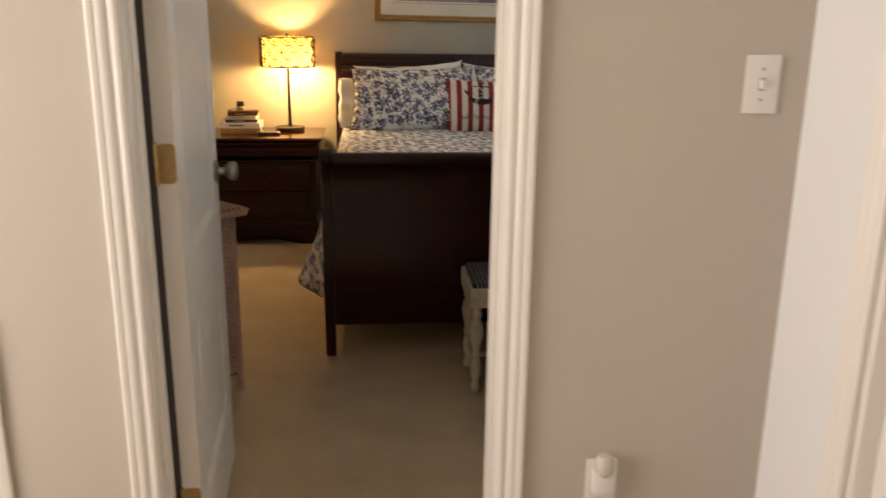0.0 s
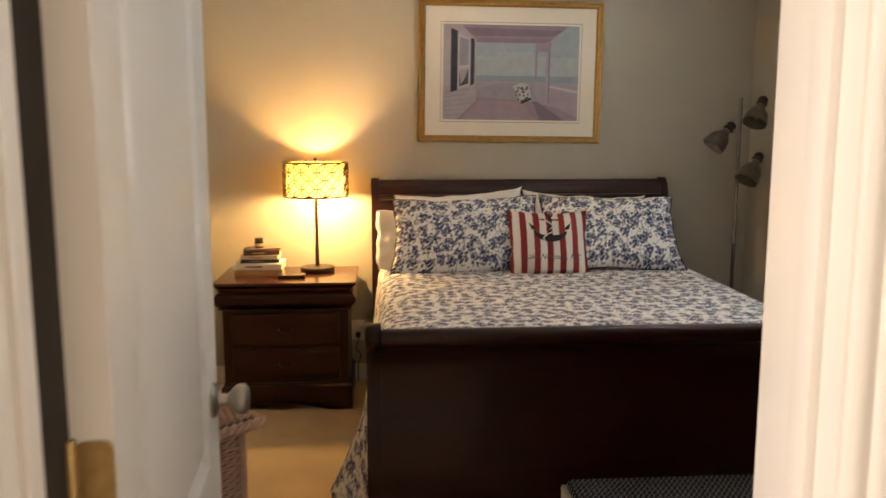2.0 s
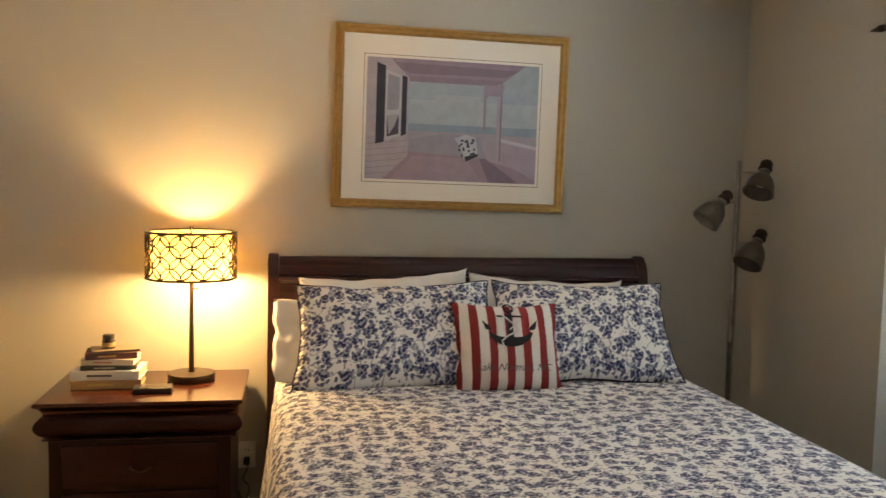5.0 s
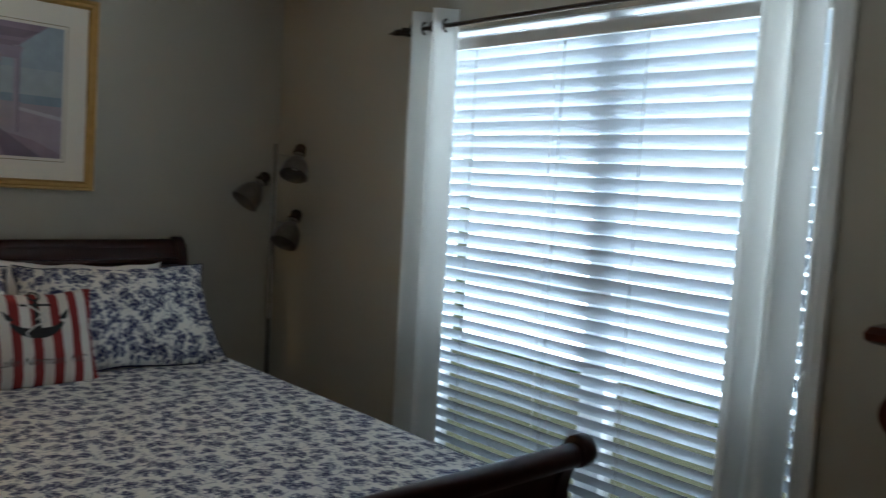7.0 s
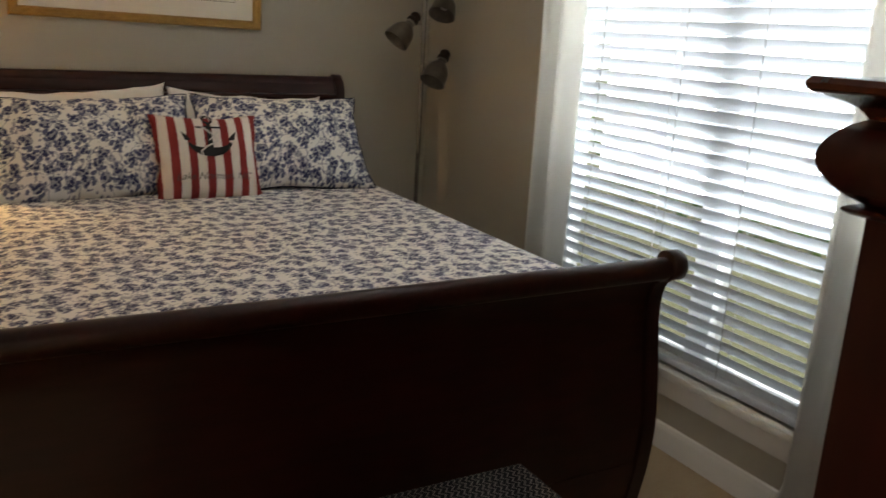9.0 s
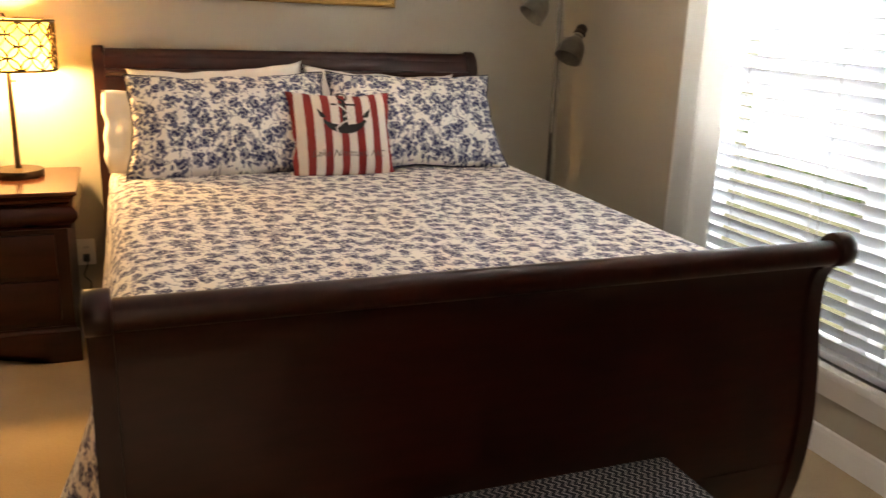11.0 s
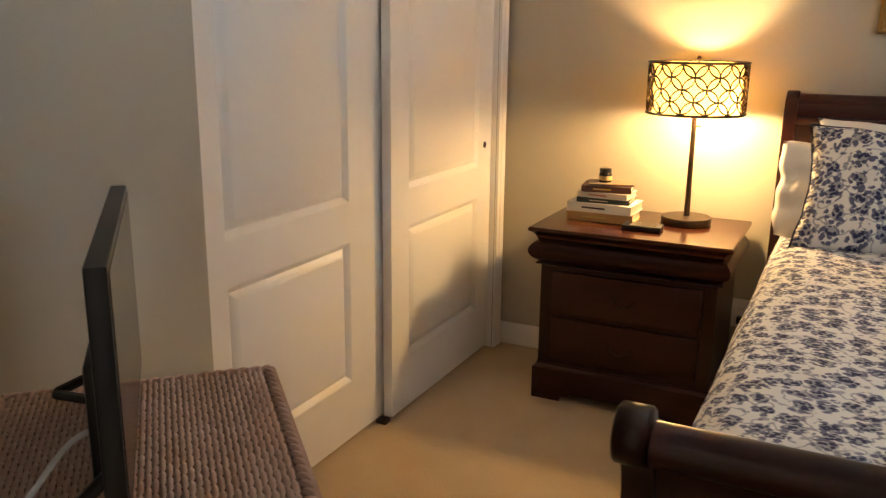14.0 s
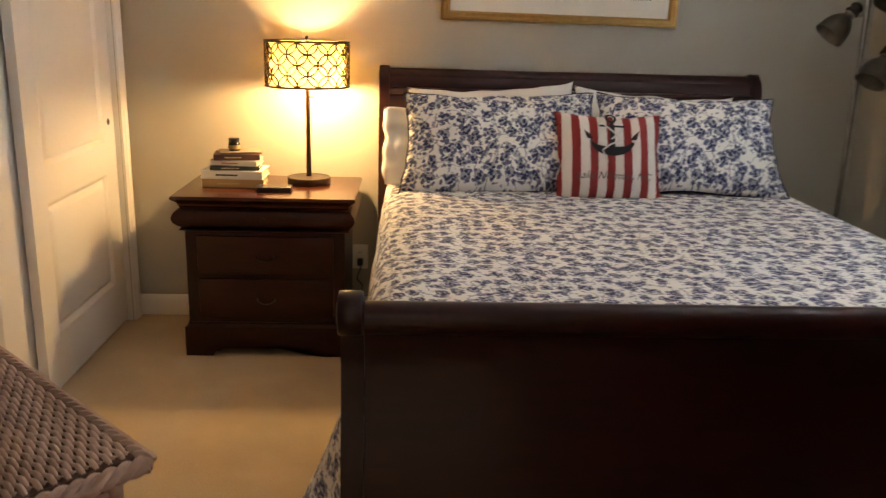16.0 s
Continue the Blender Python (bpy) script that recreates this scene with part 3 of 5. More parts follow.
def slat_mesh():
    bm = bmesh.new()
    prof = [(-0.025, 0.0), (-0.0125, 0.0028), (0, 0.0037), (0.0125, 0.0028), (0.025, 0.0), (0.0125, 0.0003), (0, 0.0012), (-0.0125, 0.0003)]
    n = 12
    rows = []
    for i in range(n + 1):
        y = Y0 + 0.014 + (Y1 - Y0 - 0.028) * i / n
        dz = 0.0012 * math.sin(i * 1.7)
        rows.append([bm.verts.new((x, y, z + dz)) for x, z in prof])
    for a, b in zip(rows, rows[1:]):
        for k in range(len(prof)):
            j = (k + 1) % len(prof)
            bm.faces.new((a[k], a[j], b[j], b[k]))
    bm.faces.new(rows[0])
    bm.faces.new(rows[-1])
    me = bake(bm, 40)
    me.materials.append(SLAT)
    return me


sm = slat_mesh()
rnd = random.Random(5)
NS = 36
for i in range(NS):
    ob = new("slat", sm)
    ob.parent = blind
    z = 0.345 + (1.930 - 0.345) * i / (NS - 1)
    ob.matrix_basis = Matrix.Translation((1.362, 0, z + rnd.uniform(-0.001, 0.001))) @ pose(0, 0, 0, rnd.uniform(-0.05, 0.05), SLAT_TILT + rnd.uniform(-1.5, 1.5), 0)
for y in (-2.47, -2.05, -1.73, -1.32):
    cd = bmesh.new()
    for dx in (-0.024, 0.024):
        add(cd, tube([(1.362 + dx, y, 0.32), (1.362 + dx, y, 1.94)], 0.0016, 5))
    part("ladder_cord", cd, CORD, blind)
part("pull_cord", tube([(1.330, -1.70, 1.93), (1.329, -1.702, 1.2), (1.330, -1.70, 0.62)], 0.0016, 5), VINYL, blind)

# curtains and rod
rod = thing("curtain_rod", "thin dark curtain rod with pointed finials", "curtain rod")
part("rod", tube([(1.245, -1.00, 2.015), (1.245, -2.72, 2.015)], 0.008, 10), BRONZE, rod)
for y, s in ((-1.00, 90), (-2.72, -90)):
    part("finial", lathe([(0.0, -0.01), (0.011, -0.008), (0.012, 0.0), (0.008, 0.006), (0.012, 0.018), (0.0135, 0.03), (0.009, 0.05), (0.004, 0.075), (0.0, 0.09)], 12, False), BRONZE, rod, m=pose(1.245, y, 2.015, -s, 0, 0))
    part("bracket", box(1.237, 1.3195, y - 0.02, y + 0.0, 2.0, 2.03, 0.003), BRONZE, rod)


def curtain(label, top, bottom, folds, seed, zt=2.075, zb=0.015, amp=0.035, trail=False):
    """A grommet panel gathered into folds; top and bottom give its y range there."""
    r = random.Random(seed)
    ob = thing("window_curtain", label, "curtain", group="curtains at the window")
    bm = bmesh.new()
    nu, nv = folds * 14, 40
    ph = [r.uniform(-0.5, 0.5) for _ in range(folds + 2)]
    grid = []
    for v in range(nv + 1):
        tz = v / nv
        z = zt + (zb - zt) * tz
        row = []
        for u in range(nu + 1):
            s = u / nu
            a = top[0] + (top[1] - top[0]) * s
            b = bottom[0] + (bottom[1] - bottom[0]) * s
            e = tz ** 1.4
            y = a + (b - a) * e + 0.012 * math.sin(5 * tz + 9 * s) * tz
            k = int(s * folds)
            w = math.cos(2 * math.pi * s * folds * 0.5 + 0.8 * ph[k] * tz)
            x = 1.245 + w * amp * (1 - 0.25 * tz) + 0.010 * noise.noise((s * 6, tz * 3, seed)) * tz
            if trail and tz > 0.94:
                q = (tz - 0.94) / 0.06
                z = 0.016 + 0.115 * (1 - q) ** 2 + 0.012 * abs(math.sin(7 * s + 5 * q)) * q
                x -= 0.10 * q * (0.6 + 0.4 * math.sin(3 * s + 1))
                y += 0.07 * q * (1 - s)
            row.append(bm.verts.new((x, y, z)))
        grid.append(row)
    for v in range(nv):
        for u in range(nu):
            bm.faces.new((grid[v][u], grid[v][u + 1], grid[v + 1][u + 1], grid[v + 1][u]))
    p = part("panel", bm, CURTAIN, ob, smooth=180)
    md = p.modifiers.new("thick", 'SOLIDIFY')
    md.thickness = 0.0016
    for k in range(folds):
        s = (k + 0.5) / folds
        y = top[0] + (top[1] - top[0]) * s
        gr = tube([(0.021 * math.cos(q * math.pi / 10), 0, 0.021 * math.sin(q * math.pi / 10)) for q in range(20)], 0.0045, 6, True)
        part("grommet", gr, BRONZE, ob, "dark metal grommet", m=pose(1.245, y, 2.015, rz=20 if k % 2 else -20))
    return ob


curtain("white cotton grommet curtain gathered beside the window", (-1.045, -1.278), (-1.035, -1.290), 4, 3)
curtain("white cotton grommet curtain trailing on the carpet", (-2.432, -2.602), (-2.395, -2.600), 4, 8, zb=0.02, trail=True)

# ---- the sleigh bed ----
bed = thing("sleigh_bed", "dark cherry wooden sleigh bed with rolled ends", "bed")
foot_line = smoothline([(-2.262, 0.0), (-2.268, 0.14), (-2.292, 0.27), (-2.302, 0.40), (-2.290, 0.53), (-2.270, 0.66), (-2.268, 0.75), (-2.290, 0.81), (-2.328, 0.836)], 6)
head_line = smoothline([(-0.165, 0.0), (-0.165, 0.30), (-0.150, 0.60), (-0.128, 0.85), (-0.112, 1.0), (-0.100, 1.08), (-0.082, 1.112)], 6)


def sleigh_end(line, z_top, roll_y, r, names, x, panel_from, rail_top, rail_r, rail_z):
    panel_line = [p for p in line if p.y >= panel_from]
    board = part(names, prism(band(panel_line, 0.014), -x + 0.04, x - 0.04), CHERRY, bed, smooth=50)
    rl = lathe([(rail_r, -x + 0.045), (rail_r, x - 0.045)], 28)
    part("top_roll", rl, CHERRY, bed, m=Matrix.Translation((0, roll_y, rail_z)) @ pose(0, 0, 0, 0, 90, 0), smooth=50)
    rail = [p for p in line if panel_from <= p.y <= rail_top]
    part("lower_rail", prism(band(rail, 0.019), -x + 0.042, x - 0.042, 0.002), CHERRY, bed, smooth=50)
    for s in (-1, 1):
        post = part("post", prism(band(line, 0.029), min(s * (x - 0.042), s * x), max(s * (x - 0.042), s * x), 0.004), CHERRYV, bed, smooth=50)
        scroll = lathe([(r * 0.55, -0.024), (r * 0.62, -0.022), (r + 0.003, -0.021), (r + 0.006, -0.018), (r + 0.006, 0.018), (r + 0.003, 0.021), (r * 0.62, 0.022), (r * 0.55, 0.024)], 28)
        part("scroll", scroll, CHERRYV, post, "rounded scroll end of the post", m=Matrix.Translation((s * (x - 0.021), roll_y, z_top - r)) @ pose(0, 0, 0, 0, 90, 0), smooth=50)


sleigh_end(foot_line, 0.878, -2.336, 0.033, "footboard", 0.802, 0.13, 0.30, 0.029, 0.838)
sleigh_end(head_line, 1.146, -0.066, 0.038, "headboard", 0.815, 0.25, 0.50, 0.036, 1.106)
part("head_moulding", prism([(-0.128, 1.035), (-0.140, 1.04), (-0.144, 1.052), (-0.138, 1.062), (-0.122, 1.066), (-0.105, 1.06), (-0.11, 1.035)], -0.77, 0.77), CHERRY, bed)
for s in (-1, 1):
    part("side_rail", box(min(s * 0.775, s * 0.80), max(s * 0.775, s * 0.80), -2.25, -0.17, 0.20, 0.37, 0.004), CHERRY, bed)

mattress = box(-0.755, 0.755, -2.215, -0.185, 0.345, 0.690, 0.04, 3)
ob = part("mattress", mattress, LINEN, smooth=60)
tagged(ob, "thick white mattress on the bed frame", "mattress")
part("slat_support", box(-0.775, 0.775, -2.24, -0.18, 0.30, 0.345), CHERRY, bed)


def coverlet():
    bm = bmesh.new()
    ny, rows = 80, []
    path = []
    for k in range(15):
        path.append(("L", k / 14))
    for k in range(1, 46):
        path.append(("T", k / 46))
    for k in range(15):
        path.append(("R", k / 14))
    for j in range(ny + 1):
        v = j / ny
        y = -0.235 - v * (2.232 - 0.235)
        row = []
        flare = 0.035 + 0.10 * math.exp(-((v - 0.90) / 0.07) ** 2)
        for side, k in path:
            if side == "T":
                x = -0.742 + 1.532 * k
                edge = max(0, min(1, (x + 0.742) / 0.10, (0.790 - x) / 0.10))
                z = 0.710 + 0.016 * edge ** 0.5 + 0.004 * noise.noise((x * 5, y * 5, 2)) + 0.0025 * noise.noise((x * 17, y * 17, 5))
                if v > 0.97:
                    z -= 0.05 * (v - 0.97) / 0.03
            else:
                d = (1 - k) if side == "L" else k
                wav = 0.022 * math.sin(y * 9 + (1 if side == "L" else 2)) * d + 0.012 * math.sin(y * 23) * d
                s = -1 if side == "L" else 1
                bottom = 0.30 - (0.05 * v ** 4)
                x = s * ((0.742 if s < 0 else 0.790) + 0.032 * min(1, d * 5) ** 0.5 + flare * d ** 1.6 + 0.6 * wav)
                z = 0.710 - (0.710 - bottom) * (d ** 1.0) - 0.004
            row.append(bm.verts.new((x, y, z)))
        rows.append(row)
    for a, b in zip(rows, rows[1:]):
        for k in range(len(a) - 1):
            bm.faces.new((a[k], a[k + 1], b[k + 1], b[k]))
    ob = part("coverlet", bm, FLORALTOP, smooth=180)
    md = ob.modifiers.new("thick", 'SOLIDIFY')
    md.thickness = 0.010
    md.offset = 1
    tagged(ob, "quilted white coverlet with a blue floral print", "bedspread")
    return ob


cv = coverlet()
hem = []
for j in range(0, 81, 2):
    v = j / 80
    y = -0.235 - v * 1.997
    wav = 0.022 * math.sin(y * 9 + 1) + 0.012 * math.sin(y * 23)
    hem.append((-(0.774 + 0.035 + 0.10 * math.exp(-((v - 0.90) / 0.07) ** 2) + 0.6 * wav) - 0.004, y, 0.296 - 0.05 * v ** 4))
part("binding", tube(hem, 0.006, 6), PIPING, cv, "navy bound hem")


# ---- pillows ----
def pillow_shape(w, h, t, seed, pinch=0.06, wrinkle=0.012, nu=40, nv=30, taper=0.0, ragged=0.020):
    """Front (-y) and back skins of a stuffed pillow, upright in x and z, with its seam line."""
    bm = bmesh.new()
    seam = []

    def skin(side):
        g = []
        for j in range(nv + 1):
            row = []
            for i in range(nu + 1):
                u, v = 2 * i / nu - 1, 2 * j / nv - 1
                x = u * w / 2 * (1 - pinch * (1 - v * v) * abs(u) ** 3)
                z = v * h / 2 * (1 - pinch * 1.3 * (1 - u * u) * abs(v) ** 3)
                f = max(0, (1 - abs(u) ** 2.6)) ** 0.62 * max(0, (1 - abs(v) ** 2.6)) ** 0.62
                n1 = noise.noise((x * 5 + seed, z * 5, side * 3))
                n2 = noise.noise((x * 16 + seed, z * 13, side * 7)) + 0.6 * noise.noise((x * 30 + seed, z * 8, side * 5))
                y = side * (t / 2) * f * (1 + 0.22 * n1) + side * wrinkle * n2 * f
                x *= 1 - taper * (v + 1) / 2
                x += ragged * noise.noise((v * 2.6 + u, seed, 1)) * abs(u) ** 2
                z += ragged * noise.noise((u * 2.6 + 0.5 * v, seed, 4)) * abs(v) ** 2
                row.append(bm.verts.new((x, y, z)))
            g.append(row)
        for j in range(nv):
            for i in range(nu):
                bm.faces.new((g[j][i], g[j][i + 1], g[j + 1][i + 1], g[j + 1][i]))
        return g

    g = skin(-1)
    seam += [tuple(q.co) for q in g[0]] + [tuple(r[-1].co) for r in g[1:]] + [tuple(q.co) for q in g[-1][-2::-1]] + [tuple(r[0].co) for r in g[-2:0:-1]]
    skin(1)
    bmesh.ops.remove_doubles(bm, verts=bm.verts, dist=1e-5)
    return bm, seam


def pillow(name, label, w, h, t, m, mat, seed, piping=True, pinch=0.06, group="", taper=0.0, wrinkle=0.012, ragged=0.020):
    bm, seam = pillow_shape(w, h, t, seed, pinch, wrinkle, taper=taper, ragged=ragged)
    ob = part(name, bm, mat, smooth=180)
    ob.matrix_basis = m
    tagged(ob, label, "pillow", group)
    if piping:
        part("piping", tube(seam, 0.0032, 6, True), PIPING, ob, "navy piping round the edge")
    return ob


pillow("bed_pillow", "plain white bed pillow leaning on the headboard", 0.68, 0.43, 0.16, pose(-0.348, -0.315, 0.888, -16, -3.0, 0), LINEN, 11, False, group="white pillows", wrinkle=0.020, ragged=0.016, pinch=0.09)
pillow("bed_pillow", "plain white bed pillow leaning on the headboard", 0.66, 0.42, 0.15, pose(0.300, -0.315, 0.880, -16, 3.0, 0), LINEN, 17, False, group="white pillows", wrinkle=0.020, ragged=0.016, pinch=0.09)
pillow("bed_pillow", "white pillow in a crumpled case, edge standing out", 0.63, 0.31, 0.17, pose(-0.472, -0.445, 0.858, -24, 2, 5), LINEN, 23, False, 0.0, group="white pillows", wrinkle=0.042, ragged=0.014)
pillow("pillow_sham", "white pillow sham with blue floral print, propped up", 0.80, 0.435, 0.17, pose(-0.338, -0.560, 0.895, -33, -1.0, 2), FLORAL, 31, group="floral shams", taper=0.085, pinch=0.085, wrinkle=0.016, ragged=0.012)
pillow("pillow_sham", "white pillow sham with blue floral print, propped up", 0.75, 0.425, 0.17, pose(0.366, -0.565, 0.904, -33, 0.5, -4), FLORAL, 43, group="floral shams", taper=0.095, pinch=0.085, wrinkle=0.016, ragged=0.012)

# striped cushion with the anchor and its lettering
CW, CH, CT = 0.395, 0.345, 0.13
cushion = pillow("throw_cushion", "red and cream striped cushion with a black anchor", CW, CH, CT, pose(0.044, -0.672, 0.866, -25, 0.8, 0), STRIPE, 3, False, 0.07, ragged=0.012, wrinkle=0.012)


def on_cushion(x, z, lift=0.0022):
    """The front of the cushion at x, z."""
    u, v = min(1, abs(2 * x / CW)), min(1, abs(2 * z / CH))
    f = max(0, (1 - u ** 2.6)) ** 0.62 * max(0, (1 - v ** 2.6)) ** 0.62
    n1 = noise.noise((x * 5 + 3, z * 5, -3))
    n2 = noise.noise((x * 16 + 3, z * 13, -7)) + 0.6 * noise.noise((x * 30 + 3, z * 8, -5))
    return Vector((x, -(CT / 2) * f * (1 + 0.22 * n1) - 0.012 * n2 * f - lift, z))


def printed(name, strips, mat, label, lift=0.0035):
    """Flat ink strips (lists of points with half widths) laid on the cushion's front."""
    bm = bmesh.new()
    for line in strips:
        fine = []
        for (x0, z0, w0), (x1, z1, w1) in zip(line, line[1:]):
            n = max(2, int(math.hypot(x1 - x0, z1 - z0) / 0.008))
            fine += [(x0 + (x1 - x0) * i / n, z0 + (z1 - z0) * i / n, w0 + (w1 - w0) * i / n) for i in range(n)]
        fine.append(line[-1])
        prev = None
        for i, (x, z, w) in enumerate(fine):
            a, b = fine[max(0, i - 1)], fine[min(len(fine) - 1, i + 1)]
            d = Vector((b[0] - a[0], b[1] - a[1]))
            d = d.normalized() if d.length else Vector((1, 0))
            nx, nz = -d.y * w, d.x * w
            cur = [bm.verts.new(on_cushion(x + nx * s, z + nz * s, lift)) for s in (1, 0, -1)]
            if prev:
                for q in (0, 1):
                    bm.faces.new((prev[q], prev[q + 1], cur[q + 1], cur[q]))
            prev = cur
    return part(name, bm, mat, cushion, label, smooth=180)


arc = [(0.082 * math.sin(a), 0.060 - 0.052 * math.cos(a), 0.004 + 0.013 * math.cos(a) ** 2) for a in [radians(q) for q in range(-72, 73, 9)]]
printed("anchor", [[(0.0, 0.125, 0.006), (0.0, 0.07, 0.009), (0.0, 0.008, 0.012)],
                   [(-0.048, 0.104, 0.004), (0.048, 0.104, 0.004)], arc,
                   [(-0.100, 0.088, 0.001), (-0.084, 0.062, 0.010), (-0.070, 0.056, 0.002)], [(0.100, 0.088, 0.001), (0.084, 0.062, 0.010), (0.070, 0.056, 0.002)],
                   [(0.017 * math.cos(radians(q)), 0.138 + 0.017 * math.sin(radians(q)), 0.004) for q in range(0, 361, 24)]], ANCHOR, "black anchor print")
printed("rope", [[(-0.03, 0.11, 0.003), (0.012, 0.075, 0.003), (0.03, 0.05, 0.003), (-0.012, 0.03, 0.003), (-0.035, 0.012, 0.003), (-0.02, -0.035, 0.003)],
                 [(0.035, 0.088, 0.0025), (-0.004, 0.052, 0.0025)]], ROPE, "pale rope round the anchor", 0.0050)


def lettering(text, size, x, z, mat):
    cu = bpy.data.curves.new("lettering", 'FONT')
    cu.body, cu.size, cu.align_x, cu.shear = text, size, 'CENTER', 0.35
    cu.resolution_u = 3
    tmp = bpy.data.objects.new("tmp_text", cu)
    scene.collection.objects.link(tmp)
    bpy.context.view_layer.update()
    me = bpy.data.meshes.new_from_object(tmp.evaluated_get(bpy.context.evaluated_depsgraph_get()))
    bpy.data.objects.remove(tmp)
    bm = bmesh.new()
    bm.from_mesh(me)
    bpy.data.meshes.remove(me)
    bmesh.ops.subdivide_edges(bm, edges=[e for e in bm.edges if e.calc_length() > 0.02], cuts=1)
    for v in bm.verts:
        v.co = on_cushion(x + v.co.x, z + v.co.y, 0.0038)
    return part("lettering", bm, mat, cushion, "grey slanted lettering", smooth=0)


lettering("Lake Norman, NC", 0.036, 0.005, -0.092, GREYINK)


# ---- case furniture: mitred rings from an outline of outsets ----
def rings(x0, x1, y0, y1, prof, back=True):
    """A solid whose plan grows by each profile step (outset, z) on front and sides; its back stays flat at y1."""
    bm = bmesh.new()
    rs = []
    for o, z in prof:
        rs.append([bm.verts.new(p) for p in ((x0 - o, y0 - o, z), (x1 + o, y0 - o, z), (x1 + o, y1, z), (x0 - o, y1, z))])
    for a, b in zip(rs, rs[1:]):
        for i in range(4):
            j = (i + 1) % 4
            bm.faces.new((a[i], a[j], b[j], b[i]))
    bm.faces.new(rs[0])
    bm.faces.new(rs[-1])
    return bm


def arcs(o0, z0, o1, z1, bulge, n=8):
    return [(o0 + (o1 - o0) * i / n + bulge * math.sin(math.pi * i / n) ** 0.75, z0 + (z1 - z0) * i / n) for i in range(n + 1)]


def bracket_base(x0, x1, y0, y1, h, t=0.02):
    """Plinth with cut-away bracket feet on its front and sides."""
    bm = bmesh.new()
    prof = [(0, 0), (0.11, 0), (0.118, 0.02), (0.135, 0.022), (0.15, 0.032), (0.18, 0.035)]

    def side(length):
        pts = [(a, z) for a, z in prof] + [(length - a, z) for a, z in prof[::-1]] + [(length, h), (0, h)]
        b2 = bmesh.new()
        lo = [b2.verts.new((a, 0, z)) for a, z in pts]
        hi = [b2.verts.new((a, t, z)) for a, z in pts]
        b2.faces.new(lo)
        b2.faces.new(hi)
        for i in range(len(pts)):
            j = (i + 1) % len(pts)
            b2.faces.new((lo[i], lo[j], hi[j], hi[i]))
        bmesh.ops.triangulate(b2, faces=b2.faces[:])
        return b2

    add(bm, side(x1 - x0), Matrix.Translation((x0, y0, 0)))
    add(bm, side(y1 - y0 - t - 0.001), Matrix.Translation((x0 + t, y0 + t + 0.0005, 0)) @ pose(0, 0, 0, rz=90))
    add(bm, side(y1 - y0 - t - 0.001), Matrix.Translation((x1, y0 + t + 0.0005, 0)) @ pose(0, 0, 0, rz=90))
    return bm


def cabinet(name, label, category, x0, x1, y0, y1, base_h, frieze0, frieze1, top, drawers, m, over=0.034, bul=0.020, foot=0.026, knob=BRASS):
    ob = thing(name, label, category, m)
    part("base", bracket_base(x0 - foot, x1 + foot, y0 - foot, y1, base_h - 0.02), CHERRY, ob, smooth=25)
    part("base_moulding", rings(x0, x1, y0, y1, [(foot, base_h - 0.02), (foot, base_h - 0.008), *arcs(foot - 0.004, base_h - 0.006, 0.004, base_h + 0.012, -0.004, 5)]), CHERRY, ob, smooth=35)
    part("body", rings(x0, x1, y0, y1, [(0, base_h + 0.012), (0, frieze0 - 0.014)]), CHERRYV, ob, smooth=25)
    part("bead", rings(x0, x1, y0, y1, arcs(0.002, frieze0 - 0.014, 0.004, frieze0, 0.015, 6)), CHERRY, ob, smooth=50)
    fr = part("frieze_drawer", rings(x0, x1, y0, y1, arcs(0.004, frieze0, 0.010, frieze1, bul + 0.012, 14)), CHERRY, ob, smooth=50)
    part("knob", lathe([(0, 0), (0.006, 0), (0.005, 0.008), (0.010, 0.013), (0.011, 0.018), (0.007, 0.022), (0, 0.023)], 14, False), knob, fr, "small round metal knob",
         m=pose((x0 + x1) / 2, y0 - 0.034, (frieze0 + frieze1) / 2, 90, 0, 0))
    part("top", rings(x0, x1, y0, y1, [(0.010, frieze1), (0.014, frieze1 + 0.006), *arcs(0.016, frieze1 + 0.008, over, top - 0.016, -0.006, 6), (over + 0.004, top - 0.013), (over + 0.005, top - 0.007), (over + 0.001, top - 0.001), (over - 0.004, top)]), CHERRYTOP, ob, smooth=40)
    for z0, z1 in drawers:
        dr = part("drawer", box(x0 + 0.045, x1 - 0.045, y0 - 0.012, y0 + 0.01, z0, z1, 0.005), CHERRY, ob)
        zc = (z0 + z1) / 2
        for xc in ([(x0 + x1) / 2] if x1 - x0 < 0.7 else [x0 + 0.22, x1 - 0.22]):
            pl = tube([(xc - 0.035, -0.001, 0), (xc - 0.034, -0.018, -0.004), (xc - 0.018, -0.024, -0.014), (xc, -0.025, -0.018), (xc + 0.018, -0.024, -0.014), (xc + 0.034, -0.018, -0.004), (xc + 0.035, -0.001, 0)], 0.0035, 6)
            part("pull", pl, BRONZE, dr, "dark curved drawer pull", m=Matrix.Translation((0, y0 - 0.012, zc)))
    return ob


cabinet("nightstand", "dark cherry nightstand with a polished top", "nightstand", -1.558, -0.934, -0.480, -0.030, 0.130, 0.532, 0.612, 0.662,
        [(0.165, 0.325), (0.345, 0.500)], None, 0.038, 0.022, 0.016, BRONZE)


def chest():
    """The tall chest stands against the south wall and faces the bed."""
    w, d = 0.906, 0.482
    m = pose(0.048 + w, -3.296, 0, rz=180)
    return cabinet("chest_of_drawers", "tall dark cherry chest with a rounded frieze", "chest of drawers", 0, w, 0, d, 0.14, 1.236, 1.318, 1.357,
                   [(0.18, 0.40), (0.42, 0.65), (0.67, 0.90), (0.92, 1.175)], m, 0.049, 0.021)


chest()

